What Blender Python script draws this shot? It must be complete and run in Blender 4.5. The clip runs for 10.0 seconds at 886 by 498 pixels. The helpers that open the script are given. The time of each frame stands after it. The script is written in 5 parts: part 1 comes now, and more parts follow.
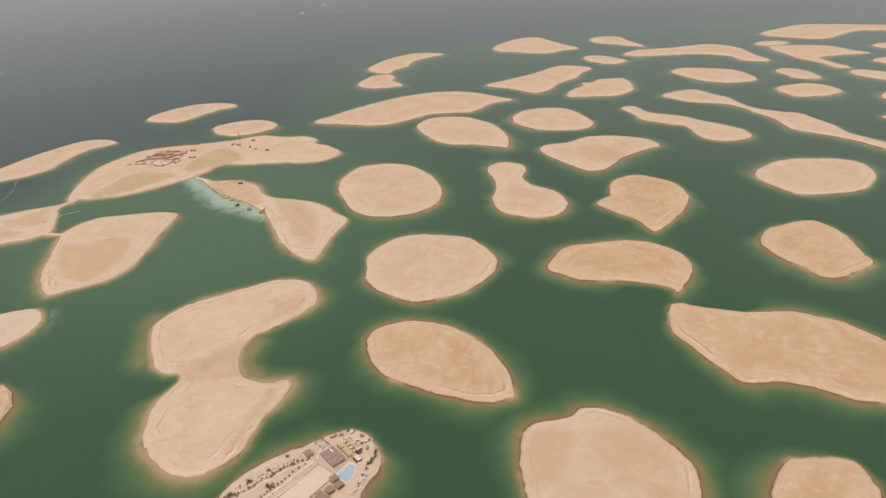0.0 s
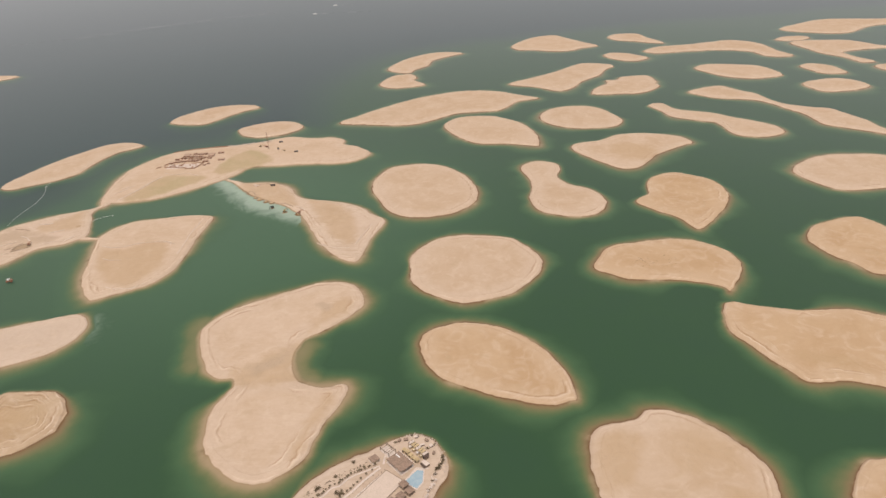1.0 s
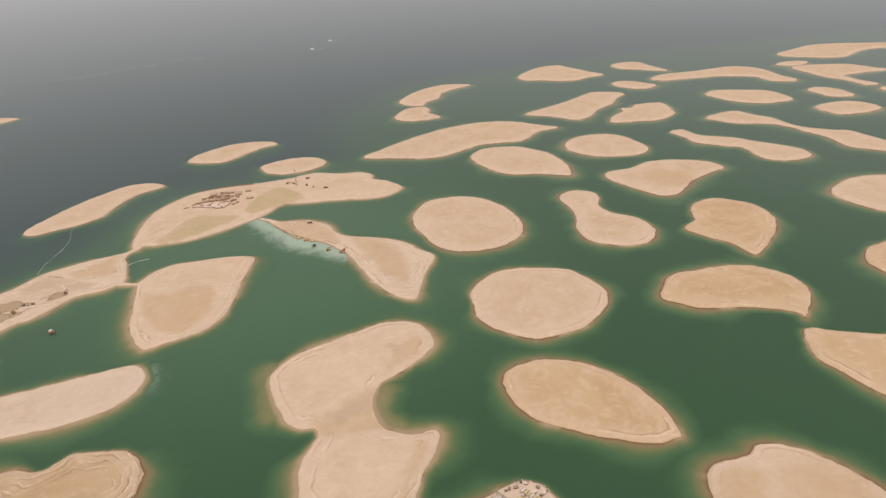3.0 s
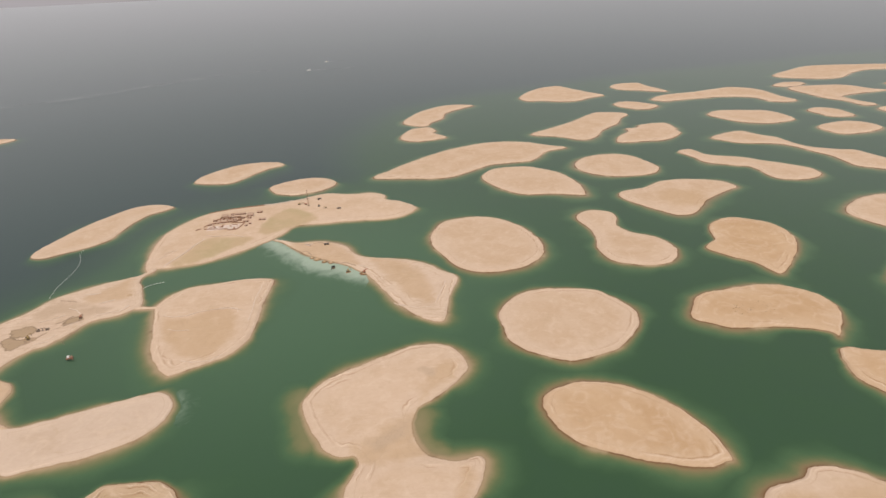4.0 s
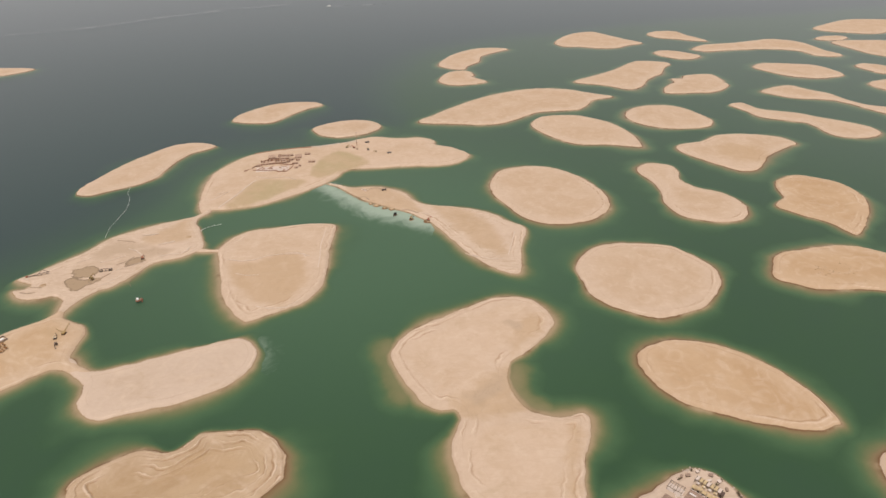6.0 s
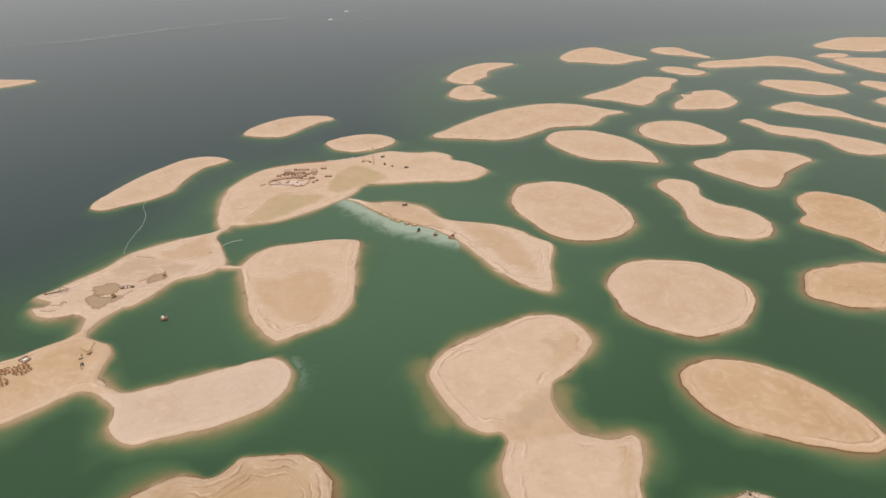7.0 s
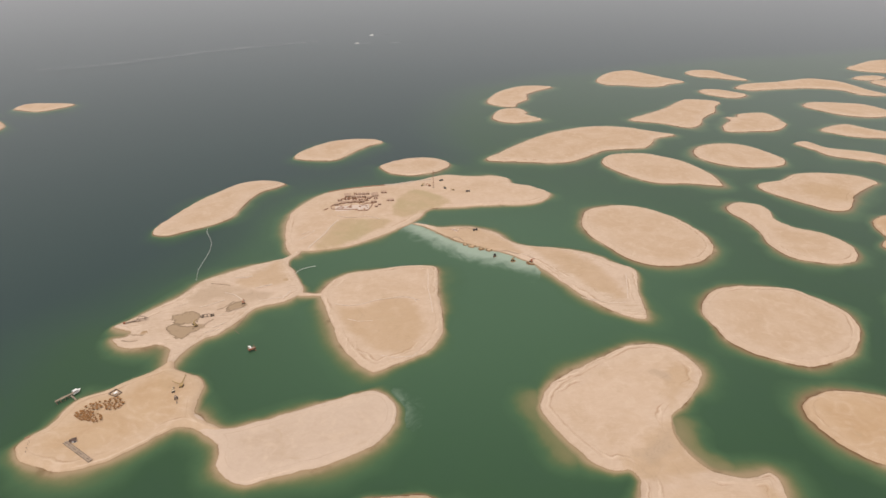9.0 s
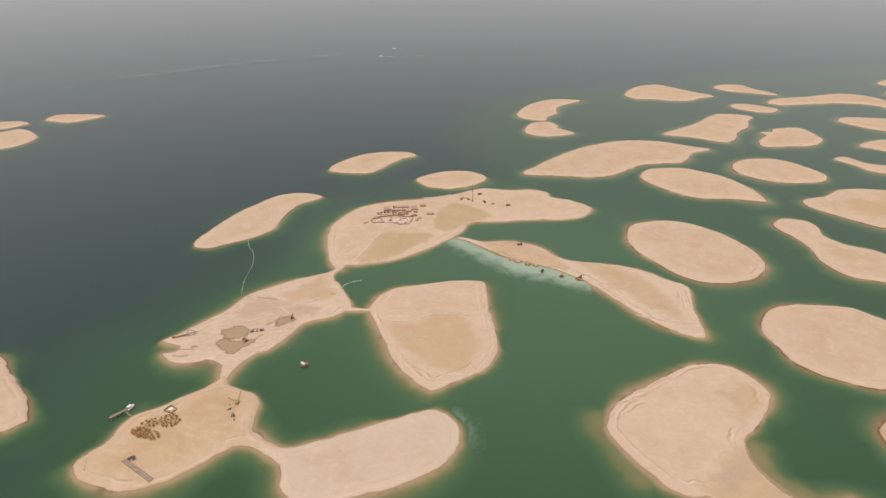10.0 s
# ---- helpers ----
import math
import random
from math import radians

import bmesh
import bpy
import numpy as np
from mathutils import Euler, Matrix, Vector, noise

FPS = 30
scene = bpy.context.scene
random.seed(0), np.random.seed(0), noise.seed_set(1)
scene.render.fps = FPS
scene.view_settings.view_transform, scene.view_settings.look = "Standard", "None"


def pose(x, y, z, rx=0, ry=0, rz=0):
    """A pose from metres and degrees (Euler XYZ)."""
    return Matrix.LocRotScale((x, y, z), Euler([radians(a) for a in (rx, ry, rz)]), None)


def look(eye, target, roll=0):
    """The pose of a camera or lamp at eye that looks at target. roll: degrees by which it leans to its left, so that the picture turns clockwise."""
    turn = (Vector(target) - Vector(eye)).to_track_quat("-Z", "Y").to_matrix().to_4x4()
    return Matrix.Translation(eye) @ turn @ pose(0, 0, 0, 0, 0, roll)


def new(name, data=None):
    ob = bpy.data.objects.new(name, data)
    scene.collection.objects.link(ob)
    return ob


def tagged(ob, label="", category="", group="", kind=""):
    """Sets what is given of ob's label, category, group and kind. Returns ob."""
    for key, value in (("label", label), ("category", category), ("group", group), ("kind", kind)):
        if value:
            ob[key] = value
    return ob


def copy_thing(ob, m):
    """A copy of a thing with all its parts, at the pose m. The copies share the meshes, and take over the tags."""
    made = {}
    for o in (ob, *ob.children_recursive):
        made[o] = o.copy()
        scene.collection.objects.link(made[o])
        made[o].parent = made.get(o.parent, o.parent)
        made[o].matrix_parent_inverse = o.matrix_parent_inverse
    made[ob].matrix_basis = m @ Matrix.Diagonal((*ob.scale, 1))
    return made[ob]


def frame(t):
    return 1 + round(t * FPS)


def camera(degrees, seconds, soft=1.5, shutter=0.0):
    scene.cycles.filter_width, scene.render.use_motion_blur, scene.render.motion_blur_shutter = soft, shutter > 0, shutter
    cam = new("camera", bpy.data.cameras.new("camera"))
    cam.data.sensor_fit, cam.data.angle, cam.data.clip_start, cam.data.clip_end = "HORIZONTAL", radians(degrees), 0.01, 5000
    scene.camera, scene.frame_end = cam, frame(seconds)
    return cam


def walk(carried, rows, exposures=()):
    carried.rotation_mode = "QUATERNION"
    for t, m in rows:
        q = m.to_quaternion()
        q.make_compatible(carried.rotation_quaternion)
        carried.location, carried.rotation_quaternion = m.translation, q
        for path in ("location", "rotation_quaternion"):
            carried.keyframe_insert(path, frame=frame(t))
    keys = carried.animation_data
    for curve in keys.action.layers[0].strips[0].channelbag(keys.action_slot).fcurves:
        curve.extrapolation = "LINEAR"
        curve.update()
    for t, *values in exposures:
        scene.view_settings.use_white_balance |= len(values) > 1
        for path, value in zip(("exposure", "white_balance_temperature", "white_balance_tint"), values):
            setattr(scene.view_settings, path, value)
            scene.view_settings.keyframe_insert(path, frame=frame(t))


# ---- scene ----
cam = camera(67.2, 10.0, soft=1.5)
PATH = [
    (0.0, pose(0.00, -0.00, 287.01, 61.275, 1.635, -0.000)),
    (0.5, pose(-18.29, 2.89, 286.10, 61.575, 1.773, -0.060)),
    (1.0, pose(-36.24, 6.13, 285.84, 61.245, 2.246, -0.159)),
    (1.5, pose(-54.43, 9.72, 286.12, 61.514, 2.940, -0.318)),
    (2.0, pose(-72.34, 13.84, 286.68, 61.981, 3.402, -0.662)),
    (2.5, pose(-89.96, 18.07, 286.75, 62.707, 3.309, -1.608)),
    (2.7, pose(-96.98, 19.79, 286.68, 63.058, 3.192, -2.108)),
    (3.8, pose(-136.11, 29.47, 286.03, 65.198, 2.516, -4.121)),
    (4.0, pose(-143.36, 31.42, 285.89, 65.328, 2.657, -4.190)),
    (4.5, pose(-161.29, 36.25, 285.48, 65.333, 2.259, -4.523)),
    (5.0, pose(-178.65, 40.76, 284.99, 62.265, 1.169, -3.814)),
    (5.5, pose(-196.07, 46.11, 284.52, 60.977, 1.121, -3.924)),
    (5.7, pose(-203.03, 48.40, 284.33, 60.623, 0.932, -4.009)),
    (6.8, pose(-240.82, 61.14, 283.32, 61.461, 0.230, -4.593)),
    (7.0, pose(-247.76, 63.37, 283.05, 61.802, 0.110, -5.068)),
    (7.5, pose(-265.18, 68.83, 282.21, 62.637, -0.026, -5.190)),
    (8.0, pose(-282.70, 74.12, 281.07, 62.900, 0.192, -5.186)),
    (8.5, pose(-300.17, 79.87, 279.96, 63.718, 0.432, -5.023)),
    (9.0, pose(-317.80, 85.55, 278.96, 63.683, 0.167, -5.213)),
    (9.5, pose(-335.22, 91.86, 278.12, 64.409, -0.236, -4.623)),
    (10.0, pose(-352.51, 97.88, 276.53, 64.775, 0.048, -4.430)),
]
walk(cam, PATH)

# ---- light: a high hazy sun, thin white haze over the whole sky ----
SUN_HEIGHT, SUN_BEARING = 72.0, 195.0        # degrees above the horizon, degrees from +y towards +x
world = bpy.data.worlds.new("hazy_sky")
scene.world = world
world.use_nodes = True
wn, wl = world.node_tree.nodes, world.node_tree.links
sky = wn.new("ShaderNodeTexSky")
sky.sky_type = "NISHITA"
sky.sun_disc = False
sky.sun_elevation, sky.sun_rotation = radians(SUN_HEIGHT), radians(SUN_BEARING)
sky.air_density, sky.dust_density, sky.ozone_density = 1.0, 6.0, 1.0
haze = wn.new("ShaderNodeHueSaturation")
haze.inputs["Saturation"].default_value = 0.25
tint = wn.new("ShaderNodeMix")
tint.data_type, tint.blend_type = "RGBA", "MULTIPLY"
tint.inputs[0].default_value, tint.inputs[7].default_value = 1.0, (1.02, 0.99, 1.02, 1)
veil = wn.new("ShaderNodeMix")
veil.data_type, veil.inputs[0].default_value, veil.inputs[7].default_value = "RGBA", 0.5, (5.05, 4.66, 5.02, 1)
way = wn.new("ShaderNodeTexCoord")
split, below, whole = wn.new("ShaderNodeSeparateXYZ"), wn.new("ShaderNodeMapRange"), wn.new("ShaderNodeMix")
below.inputs[1].default_value, below.inputs[2].default_value = 0.0, -0.02
whole.data_type, whole.inputs[7].default_value = "RGBA", (3.02, 2.78, 2.88, 1)      # the haze goes on below the horizon
wl.new(sky.outputs[0], haze.inputs["Color"])
wl.new(haze.outputs[0], tint.inputs[6])
wl.new(way.outputs["Generated"], split.inputs[0])
wl.new(split.outputs[2], below.inputs[0])
wl.new(below.outputs[0], whole.inputs[0])
wl.new(tint.outputs[2], veil.inputs[6])
wl.new(veil.outputs[2], whole.inputs[6])
wl.new(whole.outputs[2], wn["Background"].inputs["Color"])
wn["Background"].inputs["Strength"].default_value = 0.15

sun = new("sun", bpy.data.lights.new("sun", "SUN"))
sun.data.energy, sun.data.angle, sun.data.color = 2.0, radians(3.0), (1.0, 0.90, 0.78)
a, e = radians(SUN_BEARING), radians(SUN_HEIGHT)
way = Vector((math.sin(a) * math.cos(e), math.cos(a) * math.cos(e), math.sin(e)))
sun.matrix_world = look(way * 500, (0, 0, 0))
scene.view_settings.exposure = -0.12


# ---- materials ----
def material(name, rough=0.9, metal=0.0):
    m = bpy.data.materials.new(name)
    m.use_nodes = True
    b = m.node_tree.nodes["Principled BSDF"]
    b.inputs["Roughness"].default_value, b.inputs["Metallic"].default_value = rough, metal
    return m, m.node_tree.nodes, m.node_tree.links, b


def mixed(n, l, fac, a, b, blend="MIX"):
    """Mix two colours (sockets or tuples) by a socket or number."""
    x = n.new("ShaderNodeMix")
    x.data_type, x.blend_type = "RGBA", blend
    for socket, value in ((x.inputs[0], fac), (x.inputs[6], a), (x.inputs[7], b)):
        if isinstance(value, (int, float)):
            socket.default_value = value
        elif isinstance(value, tuple):
            socket.default_value = (*value, 1)
        else:
            l.new(value, socket)
    return x.outputs[2]


def calc(n, l, op, a, b=0.0, c=0.0):
    x = n.new("ShaderNodeMath")
    x.operation = op
    for socket, value in zip(x.inputs, (a, b, c)):
        if isinstance(value, (int, float)):
            socket.default_value = value
        else:
            l.new(value, socket)
    return x.outputs[0]


def ranged(n, l, value, a, b, lo=0.0, hi=1.0):
    x = n.new("ShaderNodeMapRange")
    x.interpolation_type = "SMOOTHSTEP"
    l.new(value, x.inputs[0])
    for i, v in enumerate((a, b, lo, hi)):
        x.inputs[i + 1].default_value = v
    return x.outputs[0]


def grain(n, l, where, scale, detail=4.0, rough=0.55, distort=0.0):
    x = n.new("ShaderNodeTexNoise")
    x.inputs["Scale"].default_value, x.inputs["Detail"].default_value = scale, detail
    x.inputs["Roughness"].default_value, x.inputs["Distortion"].default_value = rough, distort
    l.new(where, x.inputs["Vector"])
    return x.outputs[0]


def ramp(n, l, fac, stops):
    x = n.new("ShaderNodeValToRGB")
    while len(x.color_ramp.elements) < len(stops):
        x.color_ramp.elements.new(0.5)
    for el, (p, c) in zip(x.color_ramp.elements, stops):
        el.position, el.color = p, (*c, 1)
    l.new(fac, x.inputs[0])
    return x.outputs[0]


def bumped(n, l, b, height, strength, distance):
    x = n.new("ShaderNodeBump")
    x.inputs["Strength"].default_value, x.inputs["Distance"].default_value = strength, distance
    l.new(height, x.inputs["Height"])
    l.new(x.outputs[0], b.inputs["Normal"])


BED, DEEP = -2.1, -5.1          # the lagoon's floor and the open sea's


def bed_colour(n, l, z, where, bare=0.0):
    """What lies below the water, by its depth: brown wet sand, olive shallows, green lagoon, slate open sea. bare: more of the shore is fresh pale sand."""
    drift = calc(n, l, "MULTIPLY_ADD", grain(n, l, where, 0.03, 5.0), 0.72, -0.36)
    level = calc(n, l, "MULTIPLY", ranged(n, l, z, -0.12, -0.9), ranged(n, l, z, -4.2, -2.4))
    shifted = calc(n, l, "MULTIPLY_ADD", drift, level, z)
    t = n.new("ShaderNodeMapRange")
    l.new(shifted, t.inputs[0])
    t.inputs[1].default_value, t.inputs[2].default_value = DEEP, 0.3

    def at(depth):
        return (depth - DEEP) / (0.3 - DEEP)
    tone = ramp(n, l, t.outputs[0], [
        (at(-5.1), OPEN_SEA), (at(-3.0), (0.027, 0.060, 0.038)), (at(-1.95), LAGOON), (at(-1.35), (0.050, 0.102, 0.045)),
        (at(-0.92), (0.082, 0.118, 0.050)), (at(-0.56), (0.134, 0.136, 0.060)), (at(-0.22), (0.190, 0.138, 0.068)), (at(0.05), (0.165, 0.096, 0.049))])
    # fresh pale sand here and there along the waterline
    patch = calc(n, l, "ADD", grain(n, l, where, 0.035, 4.0), bare)
    sandy = calc(n, l, "MULTIPLY", ranged(n, l, patch, 0.50, 0.66), ranged(n, l, z, -1.0, -0.05))
    fresh = mixed(n, l, ranged(n, l, z, -0.75, 0.0), (0.170, 0.168, 0.075), (0.345, 0.255, 0.155))
    tone = mixed(n, l, calc(n, l, "MULTIPLY", sandy, 0.8), tone, fresh)
    # fine silt hangs in the lagoon round the dredgers
    away = n.new("ShaderNodeVectorMath")
    away.operation = "DISTANCE"
    l.new(where, away.inputs[0])
    away.inputs[1].default_value = (-250, 600, -2)
    milky = calc(n, l, "MULTIPLY", ranged(n, l, away.outputs["Value"], 340.0, 60.0), ranged(n, l, z, -0.8, -1.8))
    milky = calc(n, l, "MULTIPLY", milky, ranged(n, l, z, -3.4, -2.2))
    return mixed(n, l, milky, tone, (0.051, 0.105, 0.055))


LAGOON, OPEN_SEA = (0.0285, 0.069, 0.030), (0.0195, 0.0425, 0.038)


def wet(n, l, b, under=None):
    """The sheen of calm, finely rippled water over what lies below it, mirror-like at a low angle. under: where there is water."""
    b.inputs["Specular IOR Level"].default_value = 0.0
    fres, gloss, mix = (n.new("ShaderNode" + k) for k in ("Fresnel", "BsdfGlossy", "MixShader"))
    fres.inputs["IOR"].default_value, gloss.inputs["Roughness"].default_value = 1.31, 0.51
    up = n.new("ShaderNodeCombineXYZ")
    up.inputs[2].default_value = 1.0          # the water lies level, whatever the bed does
    for node in (fres, gloss):
        l.new(up.outputs[0], node.inputs["Normal"])
    l.new(calc(n, l, "MULTIPLY", fres.outputs[0], under) if under else fres.outputs[0], mix.inputs[0])
    l.new(b.outputs[0], mix.inputs[1])
    l.new(gloss.outputs[0], mix.inputs[2])
    l.new(mix.outputs[0], n["Material Output"].inputs["Surface"])


def sand(name, dry, streak, blown=(0.50, 0.384, 0.284), lines=0.35, bare=0.0, worked=0.0):
    """Dredged sand: pale and dusty where dry, dark at the waterline, and the bed's colours below it."""
    m, n, l, b = material(name, 0.95)
    geo, shore = n.new("ShaderNodeNewGeometry"), n.new("ShaderNodeAttribute")
    shore.attribute_name = "inland"
    pos = geo.outputs["Position"]
    split = n.new("ShaderNodeSeparateXYZ")
    l.new(pos, split.inputs[0])
    z = split.outputs[2]
    broad = ranged(n, l, grain(n, l, pos, 0.022, 5.0, 0.6, 1.2), 0.36, 0.66)
    colour = mixed(n, l, broad, dry, streak)
    # paler and pinker where the wind heaps dry sand along the shore, with a tongue here and there farther in
    edge = calc(n, l, "MULTIPLY_ADD", grain(n, l, pos, 0.035, 5.0, 0.6, 0.8), 26.0, shore.outputs["Fac"])
    colour = mixed(n, l, ranged(n, l, edge, 32.0, 17.0, 0.0, 0.75), colour, blown)
    pale = ranged(n, l, grain(n, l, pos, 0.06, 5.0, 0.55, 2.2), 0.46, 0.72, 0.0, 0.7)
    colour = mixed(n, l, pale, colour, mixed(n, l, 0.5, colour, (0.56, 0.44, 0.335)))
    fine = ranged(n, l, grain(n, l, pos, 0.35, 6.0, 0.6, 0.6), 0.3, 0.75)
    colour = mixed(n, l, fine, colour, mixed(n, l, 1.0, colour, (0.955, 0.95, 0.94), "MULTIPLY"))
    # wheel tracks and old water lines that follow the shore
    wander = calc(n, l, "MULTIPLY_ADD", grain(n, l, pos, 0.05, 3.0), 5.0, shore.outputs["Fac"])
    stripe = calc(n, l, "SINE", calc(n, l, "MULTIPLY", wander, 1.7))
    stripe = ranged(n, l, stripe, 0.72, 1.0)
    band = calc(n, l, "MULTIPLY", ranged(n, l, shore.outputs["Fac"], 2.0, 4.0), ranged(n, l, shore.outputs["Fac"], 9.0, 5.0))
    patchy = ranged(n, l, grain(n, l, pos, 0.045, 3.0), 0.38, 0.66)
    fac = calc(n, l, "MULTIPLY", calc(n, l, "MULTIPLY", stripe, band), calc(n, l, "MULTIPLY", patchy, lines))
    colour = mixed(n, l, fac, colour, mixed(n, l, 1.0, colour, (0.70, 0.64, 0.58), "MULTIPLY"))
    if worked:
        # long scrapes left by machines, pale and dark, in two directions
        for turn, shade in ((0.6, (0.58, 0.46, 0.355)), (-0.35, (0.37, 0.272, 0.178))):
            along = n.new("ShaderNodeMapping")
            along.inputs["Rotation"].default_value, along.inputs["Scale"].default_value = (0, 0, turn), (0.05, 0.20, 1.0)
            l.new(pos, along.inputs["Vector"])
            scrape = ranged(n, l, grain(n, l, along.outputs[0], 1.0, 5.0, 0.62, 2.2), 0.50, 0.66)
            where = ranged(n, l, grain(n, l, pos, 0.022, 3.0), 0.38, 0.54)
            colour = mixed(n, l, calc(n, l, "MULTIPLY", calc(n, l, "MULTIPLY", scrape, where), worked), colour, shade)
    # relief put into the colour: dry sunlit crests paler, damp ruts and shaded sides darker
    crest_shade = n.new("ShaderNodeAttribute")
    crest_shade.attribute_name = "crest"
    colour = mixed(n, l, ranged(n, l, crest_shade.outputs["Fac"], 0.1, 0.9, 0.0, 0.7), colour, (0.60, 0.475, 0.36))
    colour = mixed(n, l, ranged(n, l, crest_shade.outputs["Fac"], -0.1, -0.7, 0.0, 0.7), colour, mixed(n, l, 1.0, colour, (0.70, 0.61, 0.52), "MULTIPLY"))
    # stains with a shape of their own: damp ochre sand, thin olive growth, grey dredged mud with a dark rim
    swirl = grain(n, l, pos, 0.028, 4.0, 0.5, 1.0)
    rill = ranged(n, l, calc(n, l, "SINE", calc(n, l, "MULTIPLY", swirl, 95.0)), 0.80, 1.0)
    for kind, stain, most in (("wet", (0.405, 0.281, 0.162), 0.55), ("olive", (0.40, 0.302, 0.182), 0.85), ("grey", (0.405, 0.306, 0.214), 0.8), ("mud", (0.325, 0.240, 0.155), 0.95)):
        at = n.new("ShaderNodeAttribute")
        at.attribute_name = kind
        if kind == "mud":
            ragged = calc(n, l, "MULTIPLY_ADD", grain(n, l, pos, 0.13, 7.0, 0.66, 1.2), 2.3, calc(n, l, "ADD", at.outputs["Fac"], -1.15))
            rim = calc(n, l, "MULTIPLY", ranged(n, l, ragged, 0.40, 0.50), ranged(n, l, ragged, 0.95, 0.55))
            fac = calc(n, l, "MULTIPLY", ranged(n, l, ragged, 0.40, 0.47, 0.0, most), ranged(n, l, at.outputs["Fac"], 0.02, 0.15))
            tone = mixed(n, l, calc(n, l, "MULTIPLY", rim, ranged(n, l, swirl, 0.35, 0.6)), stain, (0.205, 0.150, 0.100))
        else:
            ragged = calc(n, l, "MULTIPLY_ADD", grain(n, l, pos, 0.05, 6.0, 0.6, 1.2), 1.7, calc(n, l, "ADD", at.outputs["Fac"], -0.85))
            fac = ranged(n, l, ragged, 0.1, 1.05, 0.0, most)
            tone = mixed(n, l, calc(n, l, "MULTIPLY", rill, 0.3), stain, tuple(c * 0.72 for c in stain))
            if kind == "olive":
                tone = mixed(n, l, ranged(n, l, grain(n, l, pos, 0.03, 4.0), 0.46, 0.62, 0.0, 0.6), tone, (0.335, 0.278, 0.148))
        colour = mixed(n, l, fac, colour, tone)
    damp = ranged(n, l, z, 0.22, 0.5)
    colour = mixed(n, l, damp, bed_colour(n, l, z, pos, bare), colour)
    l.new(colour, b.inputs["Base Color"])
    wet(n, l, b, ranged(n, l, z, 0.04, -0.04))
    bumped(n, l, b, calc(n, l, "MULTIPLY", grain(n, l, pos, 0.5, 6.0, 0.7), ranged(n, l, z, 0.0, 0.4)), 0.4, 0.4)
    return m


def plain(name, colour, rough=0.8, metal=0.0, scale=0.8, vary=0.25, bump=0.0):
    """A painted, weathered surface with stains at two sizes."""
    m, n, l, b = material(name, rough, metal)
    co = n.new("ShaderNodeTexCoord").outputs["Object"]
    dark = tuple(c * (1 - vary) for c in colour)
    c1 = mixed(n, l, ranged(n, l, grain(n, l, co, scale, 4.0), 0.35, 0.7), colour, dark)
    c2 = mixed(n, l, ranged(n, l, grain(n, l, co, scale * 9, 3.0), 0.4, 0.75), c1, mixed(n, l, 1.0, c1, (0.86, 0.86, 0.86), "MULTIPLY"))
    l.new(c2, b.inputs["Base Color"])
    if bump:
        bumped(n, l, b, grain(n, l, co, scale * 6, 4.0), 0.5, bump)
    return m


SAND = sand("sand", (0.480, 0.360, 0.254), (0.450, 0.328, 0.220))
PALE_SAND = sand("pale_sand", (0.49, 0.385, 0.295), (0.46, 0.355, 0.262), (0.51, 0.402, 0.31), bare=0.2, worked=0.06)
WARM_SAND = sand("warm_sand", (0.452, 0.317, 0.194), (0.415, 0.280, 0.162), (0.474, 0.345, 0.228))
WORKED_SAND = sand("worked_sand", (0.506, 0.383, 0.278), (0.470, 0.348, 0.240), bare=0.2, worked=0.16)
RESORT_SAND = sand("resort_sand", (0.49, 0.380, 0.290), (0.45, 0.342, 0.25), (0.51, 0.402, 0.31), worked=0.3)
DREDGED_SAND = sand("dredged_sand", (0.508, 0.392, 0.296), (0.46, 0.350, 0.252), (0.51, 0.398, 0.30), bare=0.2, worked=0.45)
WORKED_WARM = sand("worked_warm_sand", (0.468, 0.338, 0.215), (0.432, 0.300, 0.180), (0.485, 0.362, 0.25), bare=0.2, worked=0.14)
TAN_SAND = sand("tan_sand", (0.42, 0.305, 0.19), (0.34, 0.232, 0.132), (0.46, 0.345, 0.235), 0.5)


def sea_bed(name="sea_bed", bare=0.0):
    m, n, l, b = material(name, 1.0)
    pos = n.new("ShaderNodeNewGeometry").outputs["Position"]
    split = n.new("ShaderNodeSeparateXYZ")
    l.new(pos, split.inputs[0])
    l.new(bed_colour(n, l, split.outputs[2], pos, bare), b.inputs["Base Color"])
    wet(n, l, b)
    return m


def sea_water():
    """Clear, faintly green water; the gloss that it gives is in wet()."""
    m, n, l, b = material("sea_water", 0.1)
    n.remove(b)
    clear = n.new("ShaderNodeBsdfTransparent")
    clear.inputs["Color"].default_value = (0.975, 0.98, 0.975, 1)
    l.new(clear.outputs[0], n["Material Output"].inputs["Surface"])
    return m


# ---- land and sea ----
def lattice(x, y, size, seed):
    """Smooth noise from -1 to 1 on a lattice of the given size, for whole arrays."""
    u, v = x / size, y / size
    i, j = np.floor(u).astype(np.int64), np.floor(v).astype(np.int64)
    fu, fv = u - i, v - j
    fu, fv = fu * fu * (3 - 2 * fu), fv * fv * (3 - 2 * fv)

    def at(p, q):
        k = (p * 374761393 + q * 668265263 + seed * 974634777) & 0xFFFFFFFF
        k = ((k ^ (k >> 13)) * 1274126177) & 0xFFFFFFFF
        return ((k ^ (k >> 16)) & 0xFFFF) / 32767.5 - 1
    top = at(i, j) * (1 - fu) + at(i + 1, j) * fu
    low = at(i, j + 1) * (1 - fu) + at(i + 1, j + 1) * fu
    return top * (1 - fv) + low * fv


def fractal(x, y, size, seed, octaves=3):
    return sum(lattice(x, y, size / 2 ** k, seed + k) / 2 ** k for k in range(octaves)) / 1.75


